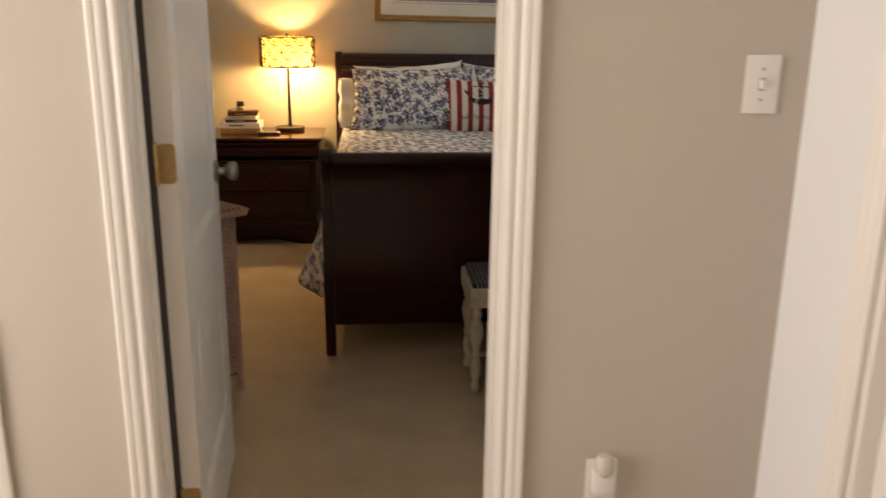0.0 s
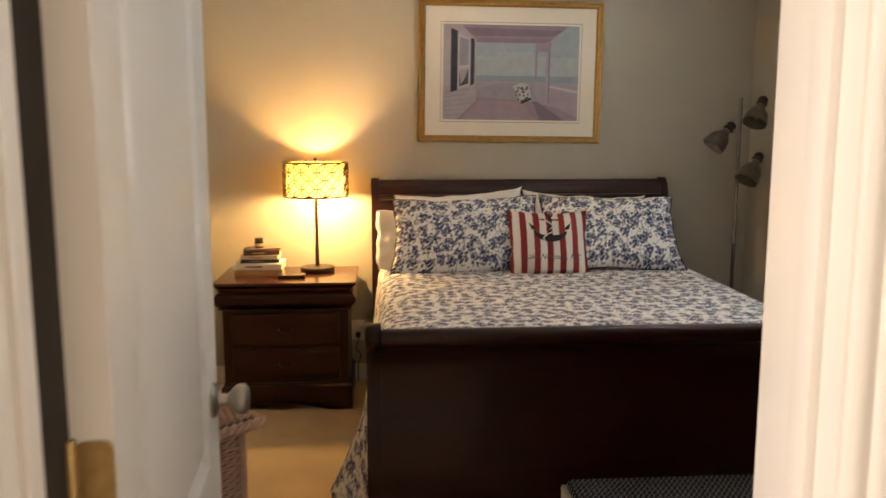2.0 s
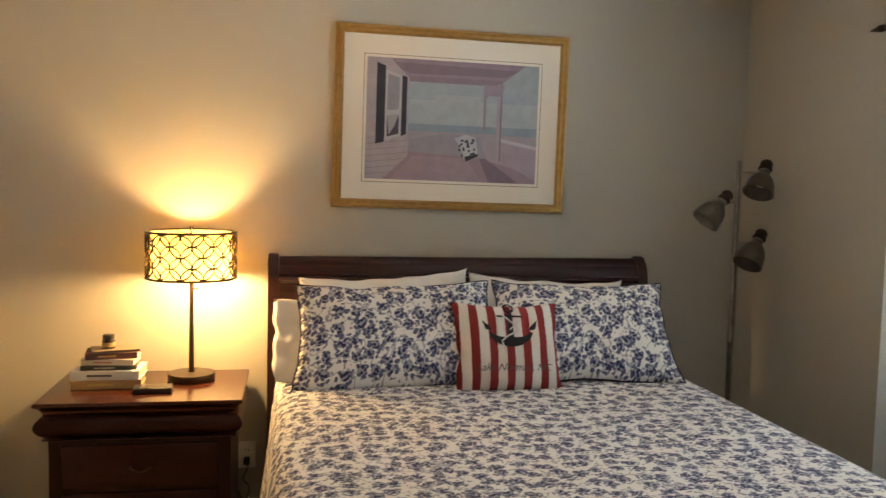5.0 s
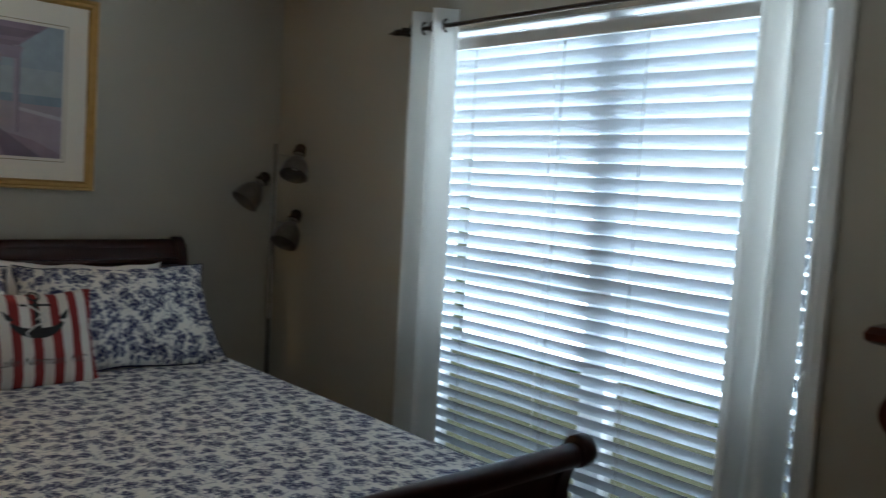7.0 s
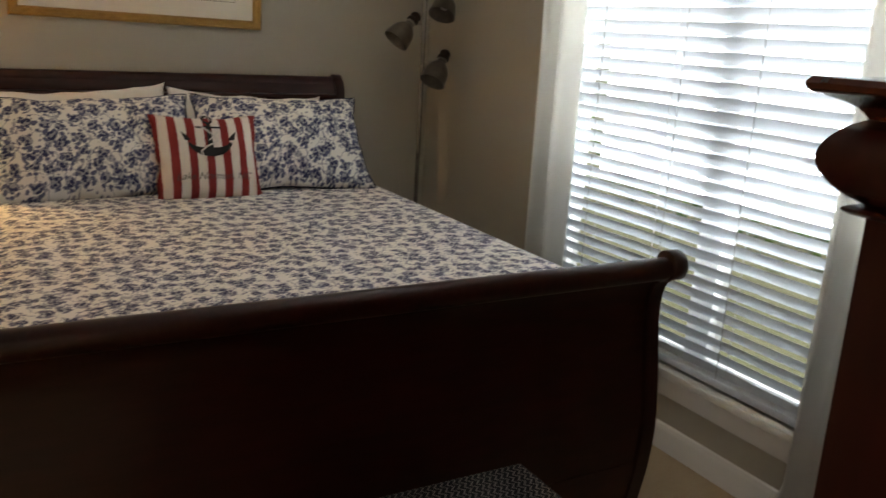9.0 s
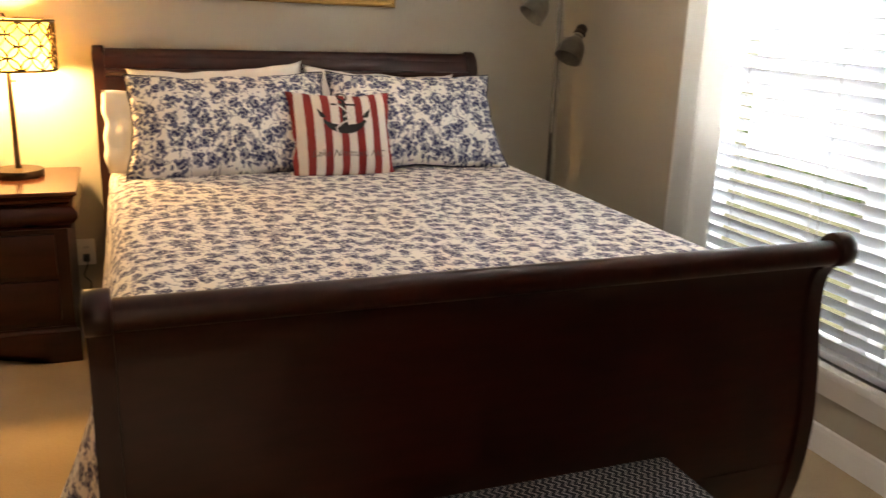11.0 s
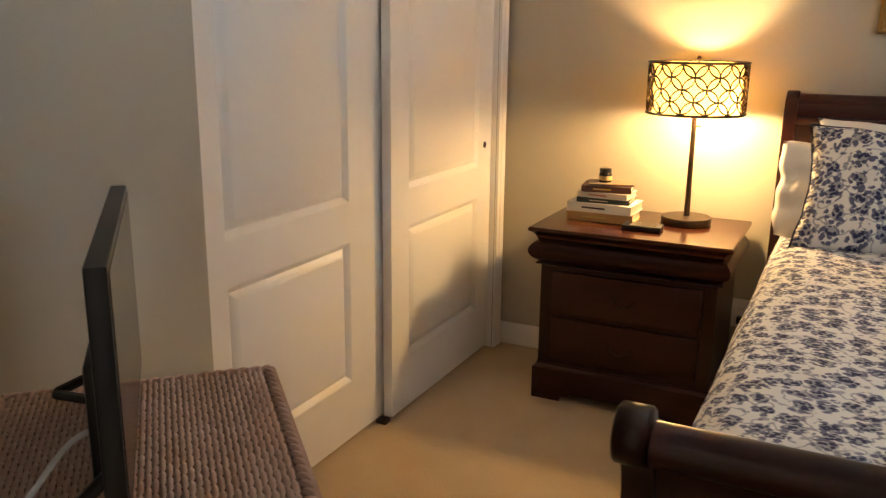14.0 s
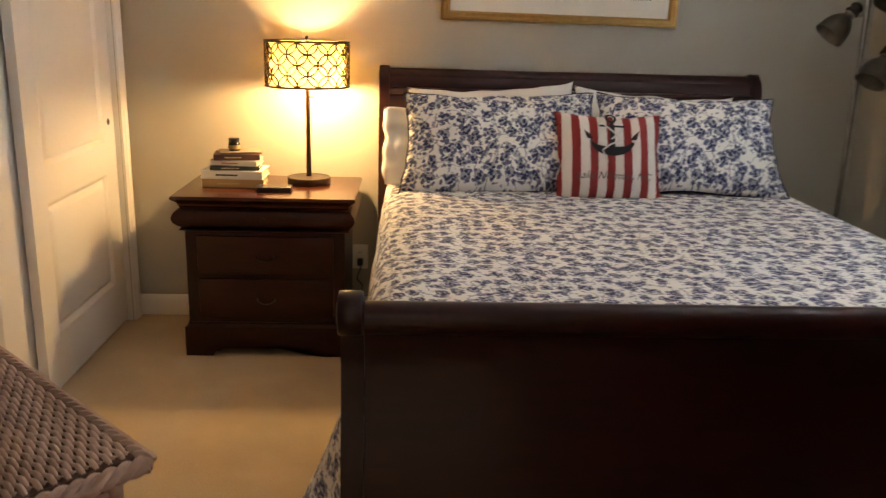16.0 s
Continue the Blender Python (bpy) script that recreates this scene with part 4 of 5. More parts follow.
# ---- bedside lamp ----
bl = thing("table_lamp", "bronze table lamp, lit, with a lattice drum shade", "lamp", pose(-1.105, -0.195, 0.662))
part("base", lathe([(0, 0), (0.088, 0), (0.090, 0.004), (0.090, 0.025), (0.087, 0.029), (0.020, 0.032), (0, 0.032)], 32, False), BRONZE, bl)
part("stem", lathe([(0.011, 0.024), (0.0125, 0.03), (0.0105, 0.04), (0.0095, 0.20), (0.0085, 0.40), (0.008, 0.46)], 14), BRONZE, bl)
part("switch_knob", lathe([(0, 0), (0.004, 0), (0.004, 0.018), (0.0, 0.019)], 8, False), BRONZE, bl, m=pose(0.008, 0, 0.36, 0, 90, 0))
shade = part("shade", lathe([(0.150, 0.405), (0.150, 0.582)], 64, False), SHADE, bl, "cream cloth drum inside a bronze lattice", smooth=180)
lat = bmesh.new()
R = 0.170
sp = 2 * math.pi * R / 13
rr = sp / 2
for row in range(-2, 3):
    z = 0.4935 + row * sp / 2
    for k in range(13):
        c = 2 * math.pi * (k + (0.5 if row % 2 else 0)) / 13
        run = []
        for q in range(49):
            a = 2 * math.pi * q / 24
            zz = z + rr * math.sin(a)
            inside = 0.406 < zz < 0.581
            if inside:
                th = c + rr * math.cos(a) / R
                run.append((R * math.cos(th), R * math.sin(th), zz))
            if (not inside or q == 48) and run:
                if len(run) > 2:
                    add(lat, tube(run[:25], 0.0031, 4))
                run = []
part("lattice", lat, BRONZE, shade, "dark bronze ring lattice")
for z in (0.405, 0.582):
    part("rim", tube([(R * math.cos(2 * math.pi * q / 48), R * math.sin(2 * math.pi * q / 48), z) for q in range(48)], 0.0048, 6, True), BRONZE, shade)
for a in (0, 120, 240):
    part("spoke", tube([(0.006, 0, 0.574), (R, 0, 0.576)], 0.002, 5), BRONZE, bl, m=pose(0, 0, 0, rz=a))
part("finial", lathe([(0, 0.55), (0.004, 0.55), (0.004, 0.585), (0.009, 0.592), (0.007, 0.602), (0, 0.606)], 10, False), BRONZE, bl)

# ---- on the nightstand ----


def book(label, w, d, h, z, x, y, rz, cover, title, pages=PAPER):
    ob = thing("book", label, "book", pose(x, y, z, rz=rz), "books on the nightstand")
    part("cover", box(-w / 2, w / 2, -d / 2, d / 2, 0, 0.0025, 0.0008, 1, box(-w / 2, w / 2, -d / 2, d / 2, h - 0.0025, h, 0.0008, 1, box(-w / 2, w / 2, -d / 2, -d / 2 + 0.003, 0.0025, h - 0.0025))), cover, ob)
    part("pages", box(-w / 2 + 0.004, w / 2 - 0.004, -d / 2 + 0.0032, d / 2 - 0.004, 0.0027, h - 0.0027), pages, ob, "cream page edges")
    part("title", box(-w * 0.26, w * 0.10, -d / 2 - 0.0006, -d / 2, h * 0.40, h * 0.60), BOOKINK[title], ob, "plain title bar on the spine")
    return ob


BOOKINK = [plain("cream_ink", (0.62, 0.52, 0.36)), plain("dark_ink", (0.05, 0.04, 0.04)), plain("red_ink", (0.40, 0.07, 0.04)), plain("yellow_ink", (0.60, 0.40, 0.10))]
zb = 0.662
stack = [("thick hardback with an orange and cream jacket", 0.245, 0.165, 0.034, plain("orange_jacket", (0.50, 0.27, 0.09)), -0.006, 3),
         ("white hardback lying in the pile", 0.246, 0.165, 0.034, plain("white_jacket", (0.74, 0.69, 0.58)), -0.004, -2),
         ("slim dark green paperback in the pile", 0.196, 0.135, 0.018, plain("dark_jacket", (0.045, 0.05, 0.04)), 0.000, 3),
         ("pale paperback in the pile", 0.190, 0.132, 0.022, plain("tan_jacket", (0.58, 0.50, 0.38)), 0.002, -3),
         ("black and red paperback on the pile", 0.182, 0.124, 0.024, plain("red_black_jacket", (0.10, 0.035, 0.028)), 0.004, 8),
         ("thin dark booklet topping the pile", 0.165, 0.115, 0.009, plain("cream_jacket", (0.16, 0.12, 0.08)), 0.014, 16)]
for nb, (lb, w, d, h, cv_m, dx, rz) in enumerate(stack):
    book(lb, w, d, h, zb, -1.394 + dx, -0.245, rz, cv_m, (3, 1, 0, 2, 3, 1)[nb])
    zb += h
jar = thing("candle_jar", "small dark glass jar on the books", "jar", pose(-1.400, -0.255, zb))
part("jar", lathe([(0, 0), (0.022, 0), (0.024, 0.004), (0.024, 0.030), (0.019, 0.036), (0, 0.036)], 20, False), plain("dark_glass", (0.02, 0.016, 0.012), 0.15), jar)
part("label", lathe([(0.0243, 0.008), (0.0243, 0.024)], 20, False), plain("tan_label", (0.35, 0.26, 0.12)), jar, "tan paper label")
part("lid", lathe([(0, 0.036), (0.022, 0.036), (0.0225, 0.038), (0.0225, 0.050), (0.020, 0.052), (0, 0.052)], 20, False), BLACKPL, jar, "black lid")
ph = thing("black_case", "flat black case lying on the nightstand", "case", pose(-1.222, -0.375, 0.662, rz=4))
part("body", box(-0.068, 0.068, -0.038, 0.038, 0, 0.020, 0.004), BLACKPL, ph)
part("lens_strip", box(-0.05, 0.05, -0.03, 0.03, 0.020, 0.0206), SCREEN, ph)


# outlets and switch
def outlet(m, label, plug=False):
    ob = thing("wall_outlet", label, "outlet", m)
    part("plate", box(-0.035, 0.035, -0.006, 0, -0.057, 0.057, 0.003), PLASTIC, ob)
    for z in (-0.020, 0.020):
        r = part("receptacle", box(-0.0165, 0.0165, -0.008, -0.006, z - 0.014, z + 0.014, 0.0009), PLASTIC, ob)
        for x in (-0.006, 0.006):
            part("slot", box(x - 0.001, x + 0.001, -0.0084, -0.0080, z - 0.003, z + 0.006), BLACKPL, r)
    if plug:
        p = part("plug", box(-0.013, 0.013, -0.040, -0.0085, -0.034, -0.006, 0.004), BLACKPL, ob, "black plug")
        part("cord", tube(smoothline([(0, -0.038, -0.02), (0.004, -0.055, -0.04), (-0.012, -0.05, -0.09), (0.012, -0.04, -0.13), (-0.002, -0.03, -0.20), (0.0, -0.03, -0.30)], 6), 0.003, 6), BLACKPL, p)
    return ob


outlet(pose(-0.900, 0, 0.290), "white wall outlet with a black plug", True)
hn = outlet(pose(-0.110, -3.945, 0.382), "white wall outlet behind a night light")
nl = thing("night_light", "small plug-in night light in the outlet", "night light", pose(-0.112, -3.953, 0.402))
part("body", box(-0.022, 0.022, -0.030, -0.0005, -0.035, 0.02, 0.006), PLASTIC, nl)
part("bulb_cover", lathe([(0.019, 0), (0.021, 0.01), (0.021, 0.03), (0.016, 0.042), (0, 0.045)], 18, False), plain("frosted_cover", (0.62, 0.58, 0.50), 0.25), nl, m=pose(0, -0.022, 0.018))
part("socket", lathe([(0.012, 0), (0.012, 0.012), (0, 0.012)], 14, False), BRASS, nl, m=pose(0, -0.022, 0.012))

sw = thing("light_switch", "white toggle switch plate on the hall wall", "light switch", pose(0.160, -3.945, 1.259))
part("plate", box(-0.036, 0.036, -0.006, 0, -0.058, 0.058, 0.0035), PLASTIC, sw)
part("toggle", box(-0.005, 0.005, -0.016, -0.004, -0.004, 0.012, 0.0015), PLASTIC, sw, m=pose(0, 0, 0, 18, 0, 0))
part("slot", box(-0.0065, 0.0065, -0.0066, -0.006, -0.013, 0.013), plain("slot_grey", (0.5, 0.48, 0.45)), sw)
for z in (-0.03, 0.03):
    part("screw", lathe([(0.003, 0), (0.0028, 0.001), (0, 0.0012)], 10, False), NICKEL, sw, m=pose(0, -0.006, z, 90, 0, 0))

# hall wall: return-air grille and a framed picture
vent = thing("return_vent", "white slatted return-air grille in the wall", "vent", pose(-1.658, -3.945, 0.530))
VW, VH = 0.29, 0.27
for a in ((-VW, -VW + 0.036, -VH, VH), (VW - 0.036, VW, -VH, VH), (-VW + 0.036, VW - 0.036, VH - 0.036, VH), (-VW + 0.036, VW - 0.036, -VH, -VH + 0.036)):
    part("frame", box(a[0], a[1], -0.014, 0, a[2], a[3], 0.004), TRIM, vent)
part("backing", box(-VW + 0.036, VW - 0.036, -0.002, -0.0005, -VH + 0.036, VH - 0.036), plain("vent_grey", (0.35, 0.33, 0.30)), vent)
me = bake(box(-VW + 0.036, VW - 0.036, -0.0105, -0.0035, -0.0012, 0.0012), 0)
me.materials.append(TRIM)
k = -VH + 0.043
while k < VH - 0.038:
    s_ob = new("slat", me)
    s_ob.parent = vent
    s_ob.matrix_basis = Matrix.Translation((0, -0.007, k)) @ pose(0, 0, 0, 38, 0, 0) @ Matrix.Translation((0, 0.007, 0))
    k += 0.0125
hp = thing("hall_picture", "dark framed picture on the hall wall", "picture", pose(-1.480, -3.945, 1.61))
for a in ((-0.13, -0.105, -0.25, 0.25), (0.105, 0.13, -0.25, 0.25), (-0.105, 0.105, 0.225, 0.25), (-0.105, 0.105, -0.25, -0.225)):
    part("frame", box(a[0], a[1], -0.020, 0, a[2], a[3], 0.004), plain("dark_frame_wood", (0.07, 0.045, 0.03), 0.4), hp)
part("print", box(-0.105, 0.105, -0.010, -0.002, -0.225, 0.225), plain("grey_print", (0.30, 0.27, 0.24)), hp)


# ---- the picture over the bed ----
pic = thing("framed_picture", "gold-framed print of a seaside porch, cream mat", "picture", pose(-0.050, 0, 1.722, 0, 0.7, 0))
PW, PH = 0.505, 0.382
FR = [(0, 0.004), (0.0, 0.024), (0.005, 0.030), (0.012, 0.031), (0.017, 0.025), (0.024, 0.024), (0.029, 0.027), (0.034, 0.021), (0.038, 0.014), (0.038, 0.004)]


def frame_side(length):
    bm = bmesh.new()
    a = [bm.verts.new((-length / 2 + d, -y, -d)) for d, y in FR]
    b = [bm.verts.new((length / 2 - d, -y, -d)) for d, y in FR]
    bm.faces.new(a)
    bm.faces.new(b)
    for i in range(len(a)):
        j = (i + 1) % len(a)
        bm.faces.new((a[i], a[j], b[j], b[i]))
    return bm


part("frame_rail", frame_side(2 * PW), GOLD, pic, m=pose(0, 0, PH))
part("frame_rail", frame_side(2 * PW), GOLD, pic, m=pose(0, 0, -PH, 0, 180, 0))
part("frame_rail", frame_side(2 * PH), GOLD, pic, m=pose(PW, 0, 0, 0, 90, 0))
part("frame_rail", frame_side(2 * PH), GOLD, pic, m=pose(-PW, 0, 0, 0, -90, 0))
part("mat", box(-PW + 0.036, PW - 0.036, -0.013, -0.004, -PH + 0.036, PH - 0.036), MAT, pic)
PX0, PX1, PZ0, PZ1 = -0.370, 0.375, -0.258, 0.250
part("inner_line", box(PX0 - 0.014, PX1 + 0.014, -0.0136, -0.013, PZ0 - 0.014, PZ1 + 0.014), plain("mat_line", (0.30, 0.22, 0.12)), pic)
part("inner_mat", box(PX0 - 0.011, PX1 + 0.011, -0.0142, -0.0136, PZ0 - 0.011, PZ1 + 0.011), MAT, pic)
art = bmesh.new()
inks = {}


def ink(color, scale=25):
    if color not in inks:
        grey = sum(color) / 3
        tone = tuple(0.80 * (0.75 * c + 0.25 * grey) for c in color)
        inks[color] = (len(inks), material("print_ink", tone, 0.8, second=tuple(1.18 * c for c in tone), scale=scale, mix=0.5, spec=0.2))
    return inks[color][0]


layer = [0]


def shape(color, *pts):
    """A flat printed shape; points run 0..1 across and 0..1 down the print."""
    layer[0] += 1
    f = art.faces.new([art.verts.new((PX0 + (PX1 - PX0) * u, -0.0146 - 0.00012 * layer[0], PZ1 + (PZ0 - PZ1) * v)) for u, v in pts])
    f.material_index = ink(color)


def strip(color, u0, u1, v0, v1):
    shape(color, (u0, v0), (u1, v0), (u1, v1), (u0, v1))


strip((0.42, 0.33, 0.36), 0, 1, 0, 1)
strip((0.36, 0.41, 0.44), 0, 1, 0, 0.40)
strip((0.42, 0.45, 0.45), 0, 1, 0.33, 0.55)
strip((0.42, 0.44, 0.44), 0.4, 0.66, 0.28, 0.36)
strip((0.26, 0.34, 0.39), 0, 1, 0.53, 0.60)
strip((0.40, 0.33, 0.35), 0, 0.80, 0.59, 0.72)
shape((0.33, 0.30, 0.34), (0.25, 0.66), (0.46, 0.60), (0.66, 0.63), (0.70, 0.80), (0.24, 0.78))
shape((0.36, 0.24, 0.28), (0.0, 1.0), (0.24, 0.76), (0.66, 0.80), (1.0, 0.92), (1, 1))
shape((0.40, 0.27, 0.31), (0.14, 1.0), (0.27, 0.80), (0.58, 0.80), (0.68, 1.0))
shape((0.24, 0.16, 0.21), (0.66, 0.80), (0.70, 0.80), (0.90, 1.0), (0.72, 1.0))
shape((0.42, 0.31, 0.36), (0.76, 0.64), (1.0, 0.70), (1.0, 0.97), (0.76, 0.80))
shape((0.55, 0.47, 0.50), (0.76, 0.62), (1.0, 0.68), (1.0, 0.71), (0.76, 0.645))
shape((0.35, 0.24, 0.29), (0.0, 0.0), (0.92, 0.0), (0.80, 0.14), (0.78, 0.17), (0.24, 0.17), (0.13, 0.0))
shape((0.27, 0.18, 0.23), (0.10, 0.03), (0.88, 0.05), (0.80, 0.11), (0.24, 0.12))
strip((0.30, 0.21, 0.25), 0.24, 0.78, 0.14, 0.185)
shape((0.44, 0.36, 0.39), (0.0, 0.0), (0.13, 0.0), (0.24, 0.16), (0.24, 0.80), (0.10, 1.0), (0.0, 1.0))
for q in range(7):
    v = 0.64 + q * 0.05
    shape((0.34, 0.27, 0.31), (0.0, v + 0.02), (0.23, v - 0.03 + 0.01), (0.23, v - 0.025 + 0.01), (0.0, v + 0.027))
shape((0.055, 0.055, 0.08), (0.055, 0.04), (0.105, 0.07), (0.105, 0.69), (0.055, 0.71))
shape((0.06, 0.06, 0.085), (0.20, 0.14), (0.228, 0.15), (0.228, 0.62), (0.20, 0.64))
shape((0.50, 0.46, 0.48), (0.105, 0.10), (0.195, 0.14), (0.195, 0.64), (0.105, 0.68))
shape((0.30, 0.30, 0.34), (0.118, 0.13), (0.185, 0.16), (0.185, 0.42), (0.118, 0.43))
shape((0.10, 0.09, 0.11), (0.118, 0.47), (0.185, 0.46), (0.185, 0.62), (0.118, 0.65))
shape((0.40, 0.36, 0.37), (0.118, 0.47), (0.185, 0.46), (0.16, 0.56), (0.13, 0.63))
strip((0.43, 0.34, 0.38), 0.755, 0.785, 0.17, 0.82)
strip((0.29, 0.21, 0.26), 0.775, 0.785, 0.17, 0.82)
strip((0.33, 0.26, 0.30), 0.675, 0.690, 0.18, 0.56)
shape((0.36, 0.27, 0.32), (0.68, 0.18), (0.80, 0.18), (0.78, 0.27), (0.70, 0.27), (0.685, 0.33))
shape((0.50, 0.47, 0.47), (0.51, 0.64), (0.58, 0.60), (0.635, 0.63), (0.65, 0.76), (0.57, 0.81), (0.545, 0.70))
rq = random.Random(4)
for q in range(26):
    u, v = 0.53 + rq.uniform(0, 0.10), 0.63 + rq.uniform(0, 0.15)
    strip((0.07, 0.075, 0.12), u, u + 0.012, v, v + 0.018)
shape((0.05, 0.05, 0.06), (0.57, 0.79), (0.65, 0.76), (0.65, 0.78), (0.58, 0.83))
part("print", art, [m2 for _, m2 in sorted(inks.values(), key=lambda q: q[0])], pic, "pink and blue porch print", smooth=0)

# ---- floor lamp in the corner ----
fl_l = thing("floor_lamp", "pewter floor lamp with three spot heads, unlit", "lamp", pose(1.13, -0.295, 0))
part("base", lathe([(0, 0), (0.125, 0), (0.128, 0.006), (0.120, 0.016), (0.03, 0.026), (0.014, 0.04), (0, 0.04)], 32, False), PEWTER, fl_l)
part("pole", lathe([(0.0105, 0.03), (0.0105, 0.80), (0.012, 0.802), (0.012, 0.812), (0.0105, 0.814), (0.0105, 1.572), (0.008, 1.58), (0, 1.582)], 14, False), PEWTER, fl_l)


def spot(cap, mouth, arm_z, seed):
    """A bell-shaped head from its cap to its mouth, on a short arm from the pole."""
    cap, mouth = Vector(cap), Vector(mouth)
    d = mouth - cap
    ln = d.length
    m = Matrix.Translation(cap) @ d.to_track_quat("Z", "Y").to_matrix().to_4x4()
    hd = part("spot_head", lathe([(0.021, 0.036), (0.022, 0.046), (0.035, 0.058), (0.049, 0.078), (0.057, 0.102), (0.062, ln - 0.003), (0.063, ln), (0.060, ln),
                                  (0.050, 0.100), (0.042, 0.080), (0.028, 0.062), (0, 0.058)], 28, False), PEWTER, fl_l, "bell-shaped pewter spot", m=m)
    part("cap", lathe([(0, -0.022), (0.015, -0.020), (0.023, -0.012), (0.026, -0.004), (0.025, 0.002), (0.018, 0.005), (0.018, 0.010), (0.027, 0.014), (0.028, 0.024), (0.024, 0.028), (0, 0.028)], 22, False), BRONZE, hd, "dark vented cap")
    part("collar", lathe([(0.020, 0.027), (0.021, 0.029), (0.021, 0.036), (0.019, 0.037)], 20), NICKEL, hd, "bright collar")
    part("bulb", lathe([(0.013, 0.060), (0.020, 0.080), (0.022, 0.092), (0.016, 0.104), (0, 0.108)], 16, False), PLASTIC, hd, "white bulb")
    mid = cap + d * 0.30
    part("arm", tube([(0, 0, arm_z), mid], 0.0045, 8), NICKEL, fl_l, "bright short arm")


def beside(across, deep, z):
    """A place by the pole: across from it, deeper into the corner, and up."""
    return (0.888 * across + 0.46 * deep, -0.46 * across + 0.888 * deep, z)


spot(beside(0.108, -0.01, 1.562), beside(0.076, -0.080, 1.445), 1.535, 1)
spot(beside(-0.042, -0.02, 1.430), beside(-0.126, -0.070, 1.322), 1.400, 2)
spot(beside(0.102, 0.0, 1.272), beside(0.048, -0.070, 1.148), 1.235, 3)

# ---- upholstered bench at the foot of the bed ----
bench = thing("foot_bench", "cream painted bench with turned legs, zigzag seat", "bench")
BX0, BX1, BY0, BY1 = -0.252, 0.328, -2.695, -2.395
part("seat", box(BX0 + 0.012, BX1 - 0.012, BY0 + 0.012, BY1 - 0.012, 0.395, 0.442, 0.016, 3), ZIG, bench, "black and white zigzag cloth seat", smooth=60)
for a in ((BX0, BX1, BY0, BY0 + 0.022), (BX0, BX1, BY1 - 0.022, BY1), (BX0, BX0 + 0.022, BY0 + 0.022, BY1 - 0.022), (BX1 - 0.022, BX1, BY0 + 0.022, BY1 - 0.022)):
    part("apron", box(a[0], a[1], a[2], a[3], 0.345, 0.418, 0.003), CREAM, bench)
leg = [(0.012, 0), (0.016, 0.004), (0.019, 0.02), (0.014, 0.034), (0.012, 0.05), (0.017, 0.06), (0.020, 0.085), (0.020, 0.115), (0.016, 0.128), (0.013, 0.14), (0.021, 0.150), (0.021, 0.158), (0.014, 0.168),
       (0.017, 0.19), (0.026, 0.225), (0.028, 0.250), (0.023, 0.275), (0.014, 0.295), (0.021, 0.306), (0.021, 0.314), (0.015, 0.322), (0.019, 0.345), (0.019, 0.36)]
for x in (BX0 + 0.030, BX1 - 0.030):
    for y in (BY0 + 0.030, BY1 - 0.030):
        part("leg", lathe(leg, 18), CREAM, bench, m=Matrix.Translation((x, y, 0)), smooth=60)
    part("stretcher", tube([(x, BY0 + 0.03, 0.10), (x, BY1 - 0.03, 0.10)], 0.010, 10), CREAM, bench)
part("stretcher", tube([(BX0 + 0.03, (BY0 + BY1) / 2, 0.10), (BX1 - 0.03, (BY0 + BY1) / 2, 0.10)], 0.010, 10), CREAM, bench)

# ---- wicker cabinet set across the corner, with the television ----
A, B = Vector((-1.535, -2.096, 0)), Vector((-1.060, -2.572, 0))
ux = (B - A).normalized()
WL = (B - A).length
ang = math.degrees(math.atan2(ux.y, ux.x))
WD, WH = 0.46, 0.712
WM = pose(A.x, A.y, 0, rz=ang)
wick = thing("wicker_cabinet", "rosy brown wicker cabinet set across the corner", "cabinet", WM)
# local x runs along the front, local -y goes back from it


def weave(width, height, rows, stakes, r=0.0042, amp=0.0034):
    """Woven strands: each row passes over and under the stakes in turn. Lies in x and z, facing +y."""
    verts, faces = [], []
    step = height / rows
    n = stakes * 2
    for k in range(rows):
        z = (k + 0.5) * step
        base = None
        for i in range(n + 1):
            x = width * i / n
            y = amp * math.cos(math.pi * (i / 2.0 * 1.0) + (math.pi if k % 2 else 0))
            c = len(verts)
            hh = step * 0.50
            verts += [(x, y + r * 0.2, z - hh), (x, y + r, z - hh * 0.35), (x, y + r, z + hh * 0.35), (x, y + r * 0.2, z + hh)]
            if base is not None:
                for q in range(3):
                    faces.append((base + q, base + q + 1, c + q + 1, c + q))
            base = c
    me2 = bpy.data.meshes.new("weave")
    me2.from_pydata(verts, [], faces)
    for p in me2.polygons:
        p.use_smooth = True
    me2.materials.append(WICKER)
    return me2


def woven(name, width, height, rows, stakes, m):
    o2 = new(name, weave(width, height, rows, stakes))
    o2.parent = wick
    o2.matrix_basis = m
    tagged(o2, "woven wicker strands", kind="stuff")
    return o2


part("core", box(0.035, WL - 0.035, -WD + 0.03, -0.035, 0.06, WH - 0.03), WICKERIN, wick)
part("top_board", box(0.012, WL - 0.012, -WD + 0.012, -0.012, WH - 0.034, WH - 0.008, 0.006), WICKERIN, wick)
woven("top_weave", WL - 0.03, WD - 0.03, 44, 32, Matrix.Translation((0.015, -0.015, WH - 0.008)) @ pose(0, 0, 0, 90, 0, 0))
woven("front_weave", WL - 0.07, WH - 0.11, 62, 30, Matrix.Translation((0.035, -0.034, 0.07)))
woven("side_weave", WD - 0.065, WH - 0.11, 62, 20, Matrix.Translation((WL - 0.034, -0.035, 0.07)) @ pose(0, 0, 0, rz=-90))
woven("side_weave", WD - 0.065, WH - 0.11, 62, 20, Matrix.Translation((0.034, -WD + 0.03, 0.07)) @ pose(0, 0, 0, rz=90))


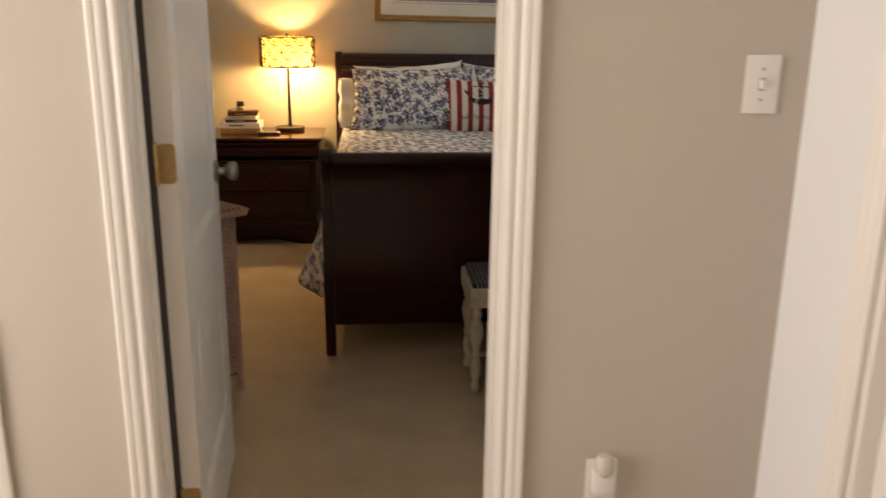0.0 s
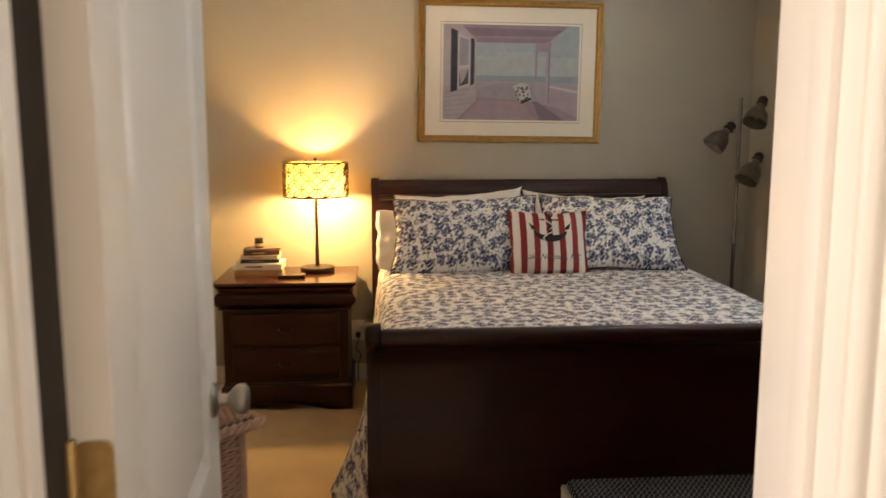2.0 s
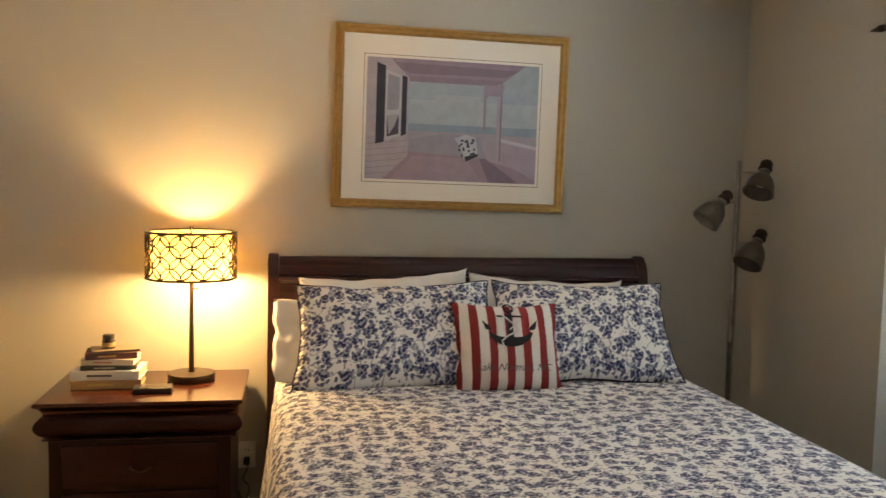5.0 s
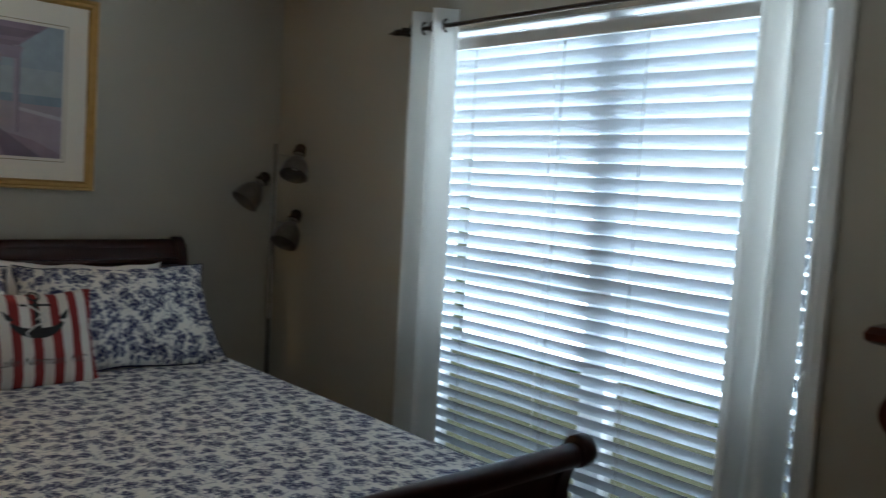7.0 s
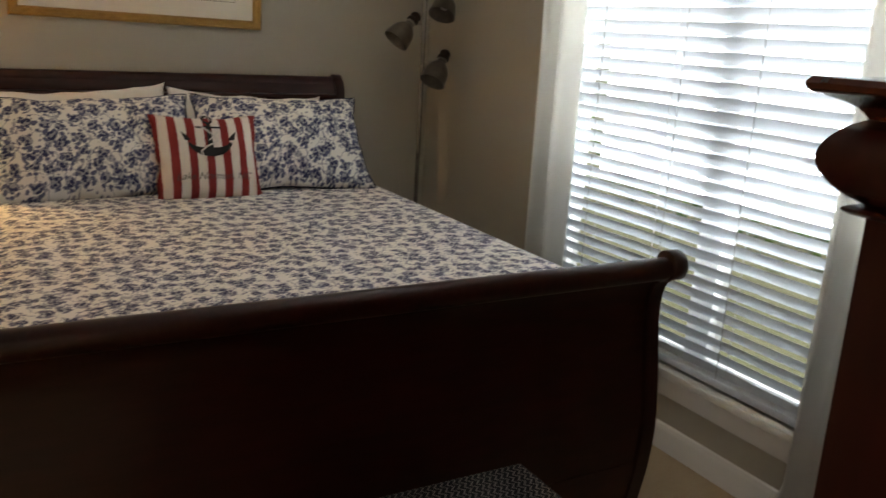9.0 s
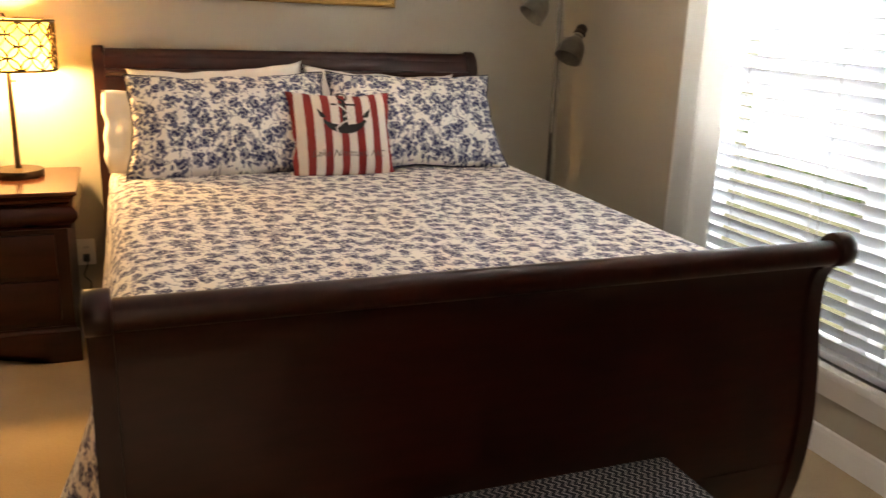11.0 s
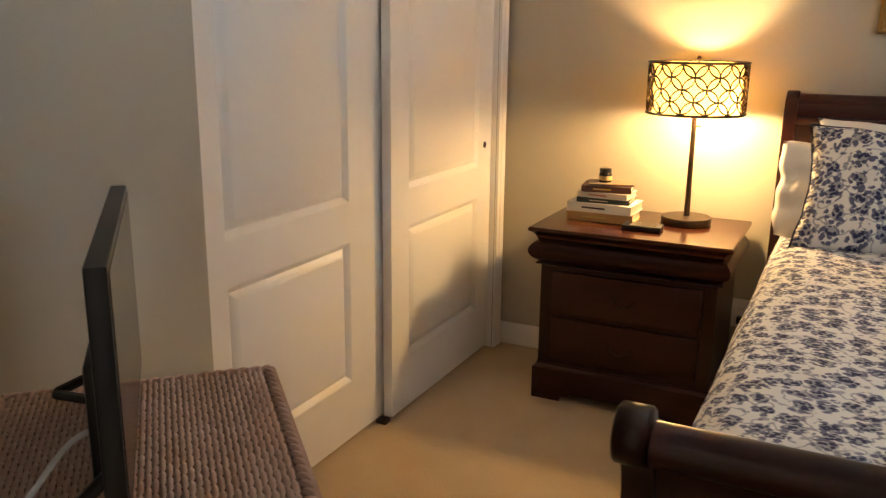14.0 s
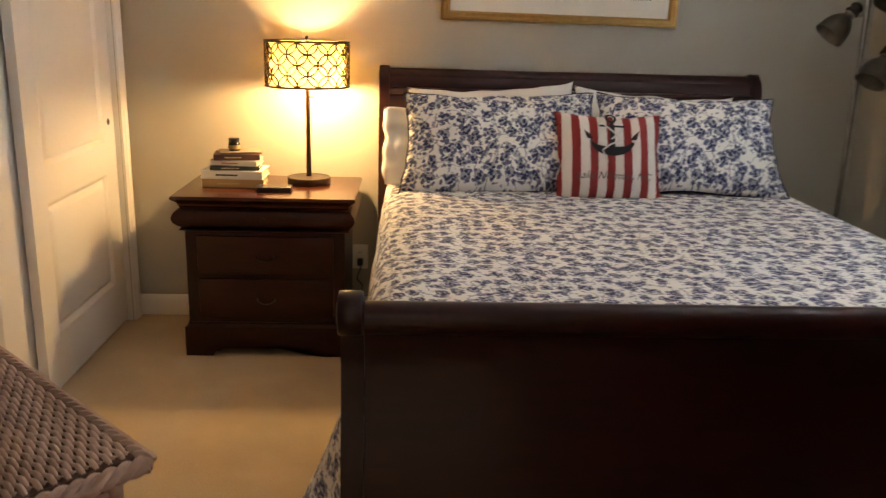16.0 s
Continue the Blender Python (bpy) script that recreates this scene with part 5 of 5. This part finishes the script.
def braid(p0, p1, r):
    """A twisted edge of two strands."""
    p0, p1 = Vector(p0), Vector(p1)
    d = (p1 - p0)
    ln = d.length
    d.normalize()
    s = d.cross(Vector((0, 0, 1)))
    bm = bmesh.new()
    n = int(ln / 0.006)
    for ph in (0, 2.1, 4.2):
        add(bm, tube([p0 + d * ln * i / n + r * 0.62 * (math.cos(i * 0.55 + ph) * s + math.sin(i * 0.55 + ph) * Vector((0, 0, 1))) for i in range(n + 1)], r * 0.60, 6))
    return bm


zt2 = WH - 0.020
for p0, p1 in (((0, 0, zt2), (WL, 0, zt2)), ((WL, 0, zt2), (WL, -WD, zt2)), ((WL, -WD, zt2), (0, -WD, zt2)), ((0, -WD, zt2), (0, 0, zt2))):
    part("braided_edge", braid(p0, p1, 0.0125), WICKER, wick)
for x in (0.04, WL - 0.04):
    for y in (-0.04, -WD + 0.035):
        part("leg", tube([(x, y, 0), (x, y, WH - 0.035)], 0.016, 10), WICKER, wick)

tv = thing("television", "small black flat-screen television on V feet", "television", pose(-1.484, -2.483, WH + 0.004, rz=ang - 0.5))
part("back_shell", box(-0.200, 0.200, -0.034, -0.010, 0.060, 0.220, 0.008), BLACKPL, tv)
bz = part("bezel", box(-0.266, 0.266, -0.016, 0.010, 0.028, 0.357, 0.004), BLACKPL, tv, smooth=30)
part("screen", box(-0.257, 0.257, 0.010, 0.0112, 0.046, 0.347), SCREEN, bz, "dark reflective screen")
for s in (-1, 1):
    part("foot", tube([(s * 0.215, -0.012, 0.085), (s * 0.222, -0.050, 0.050), (s * 0.240, -0.125, 0.012), (s * 0.236, -0.128, 0.010), (s * 0.190, -0.060, 0.009), (s * 0.150, -0.004, 0.009)], 0.009, 8), BLACKPL, tv)
    part("foot", tube([(s * 0.19, -0.004, 0.04), (s * 0.185, -0.003, 0.03), (s * 0.175, 0.004, 0.008)], 0.007, 8), BLACKPL, tv)
part("cable", tube(smoothline([(0.16, -0.03, 0.12), (0.19, -0.06, 0.115), (0.26, -0.10, 0.085), (0.31, -0.15, 0.04), (0.30, -0.19, 0.01)], 6), 0.004, 6), PLASTIC, tv, "white power cable")

# ---- outdoors ----
gr = bmesh.new()
bmesh.ops.create_grid(gr, x_segments=4, y_segments=4, size=0.5)
bmesh.ops.transform(gr, verts=gr.verts, matrix=Matrix.Translation((0, 0, -0.35)) @ Matrix.Diagonal((400, 400, 1, 1)))
tagged(part("ground", gr, GRASS, smooth=0), "green lawn outside the window", "lawn", kind="structure")
sh = []
fc = []
rs = random.Random(9)
for c in range(60):
    cx, cy, cz = rs.uniform(5.2, 7.0), rs.uniform(-7, 5), rs.uniform(-0.3, 0.75)
    for q in range(70):
        p = Vector((cx, cy, cz)) + Vector((rs.gauss(0, 0.3), rs.gauss(0, 0.35), rs.gauss(0, 0.22)))
        a = Vector((rs.uniform(-1, 1), rs.uniform(-1, 1), rs.uniform(-1, 1))).normalized() * 0.06
        b = a.cross(Vector((rs.uniform(-1, 1), rs.uniform(-1, 1), 0.3))).normalized() * 0.035
        k0 = len(sh)
        sh += [tuple(p - a), tuple(p + b), tuple(p + a), tuple(p - b)]
        fc.append((k0, k0 + 1, k0 + 2, k0 + 3))
me = bpy.data.meshes.new("shrubs")
me.from_pydata(sh, [], fc)
me.materials.append(LEAF)
tagged(new("shrubs", me), "leafy green shrubs beyond the lawn", "shrubs", kind="stuff")
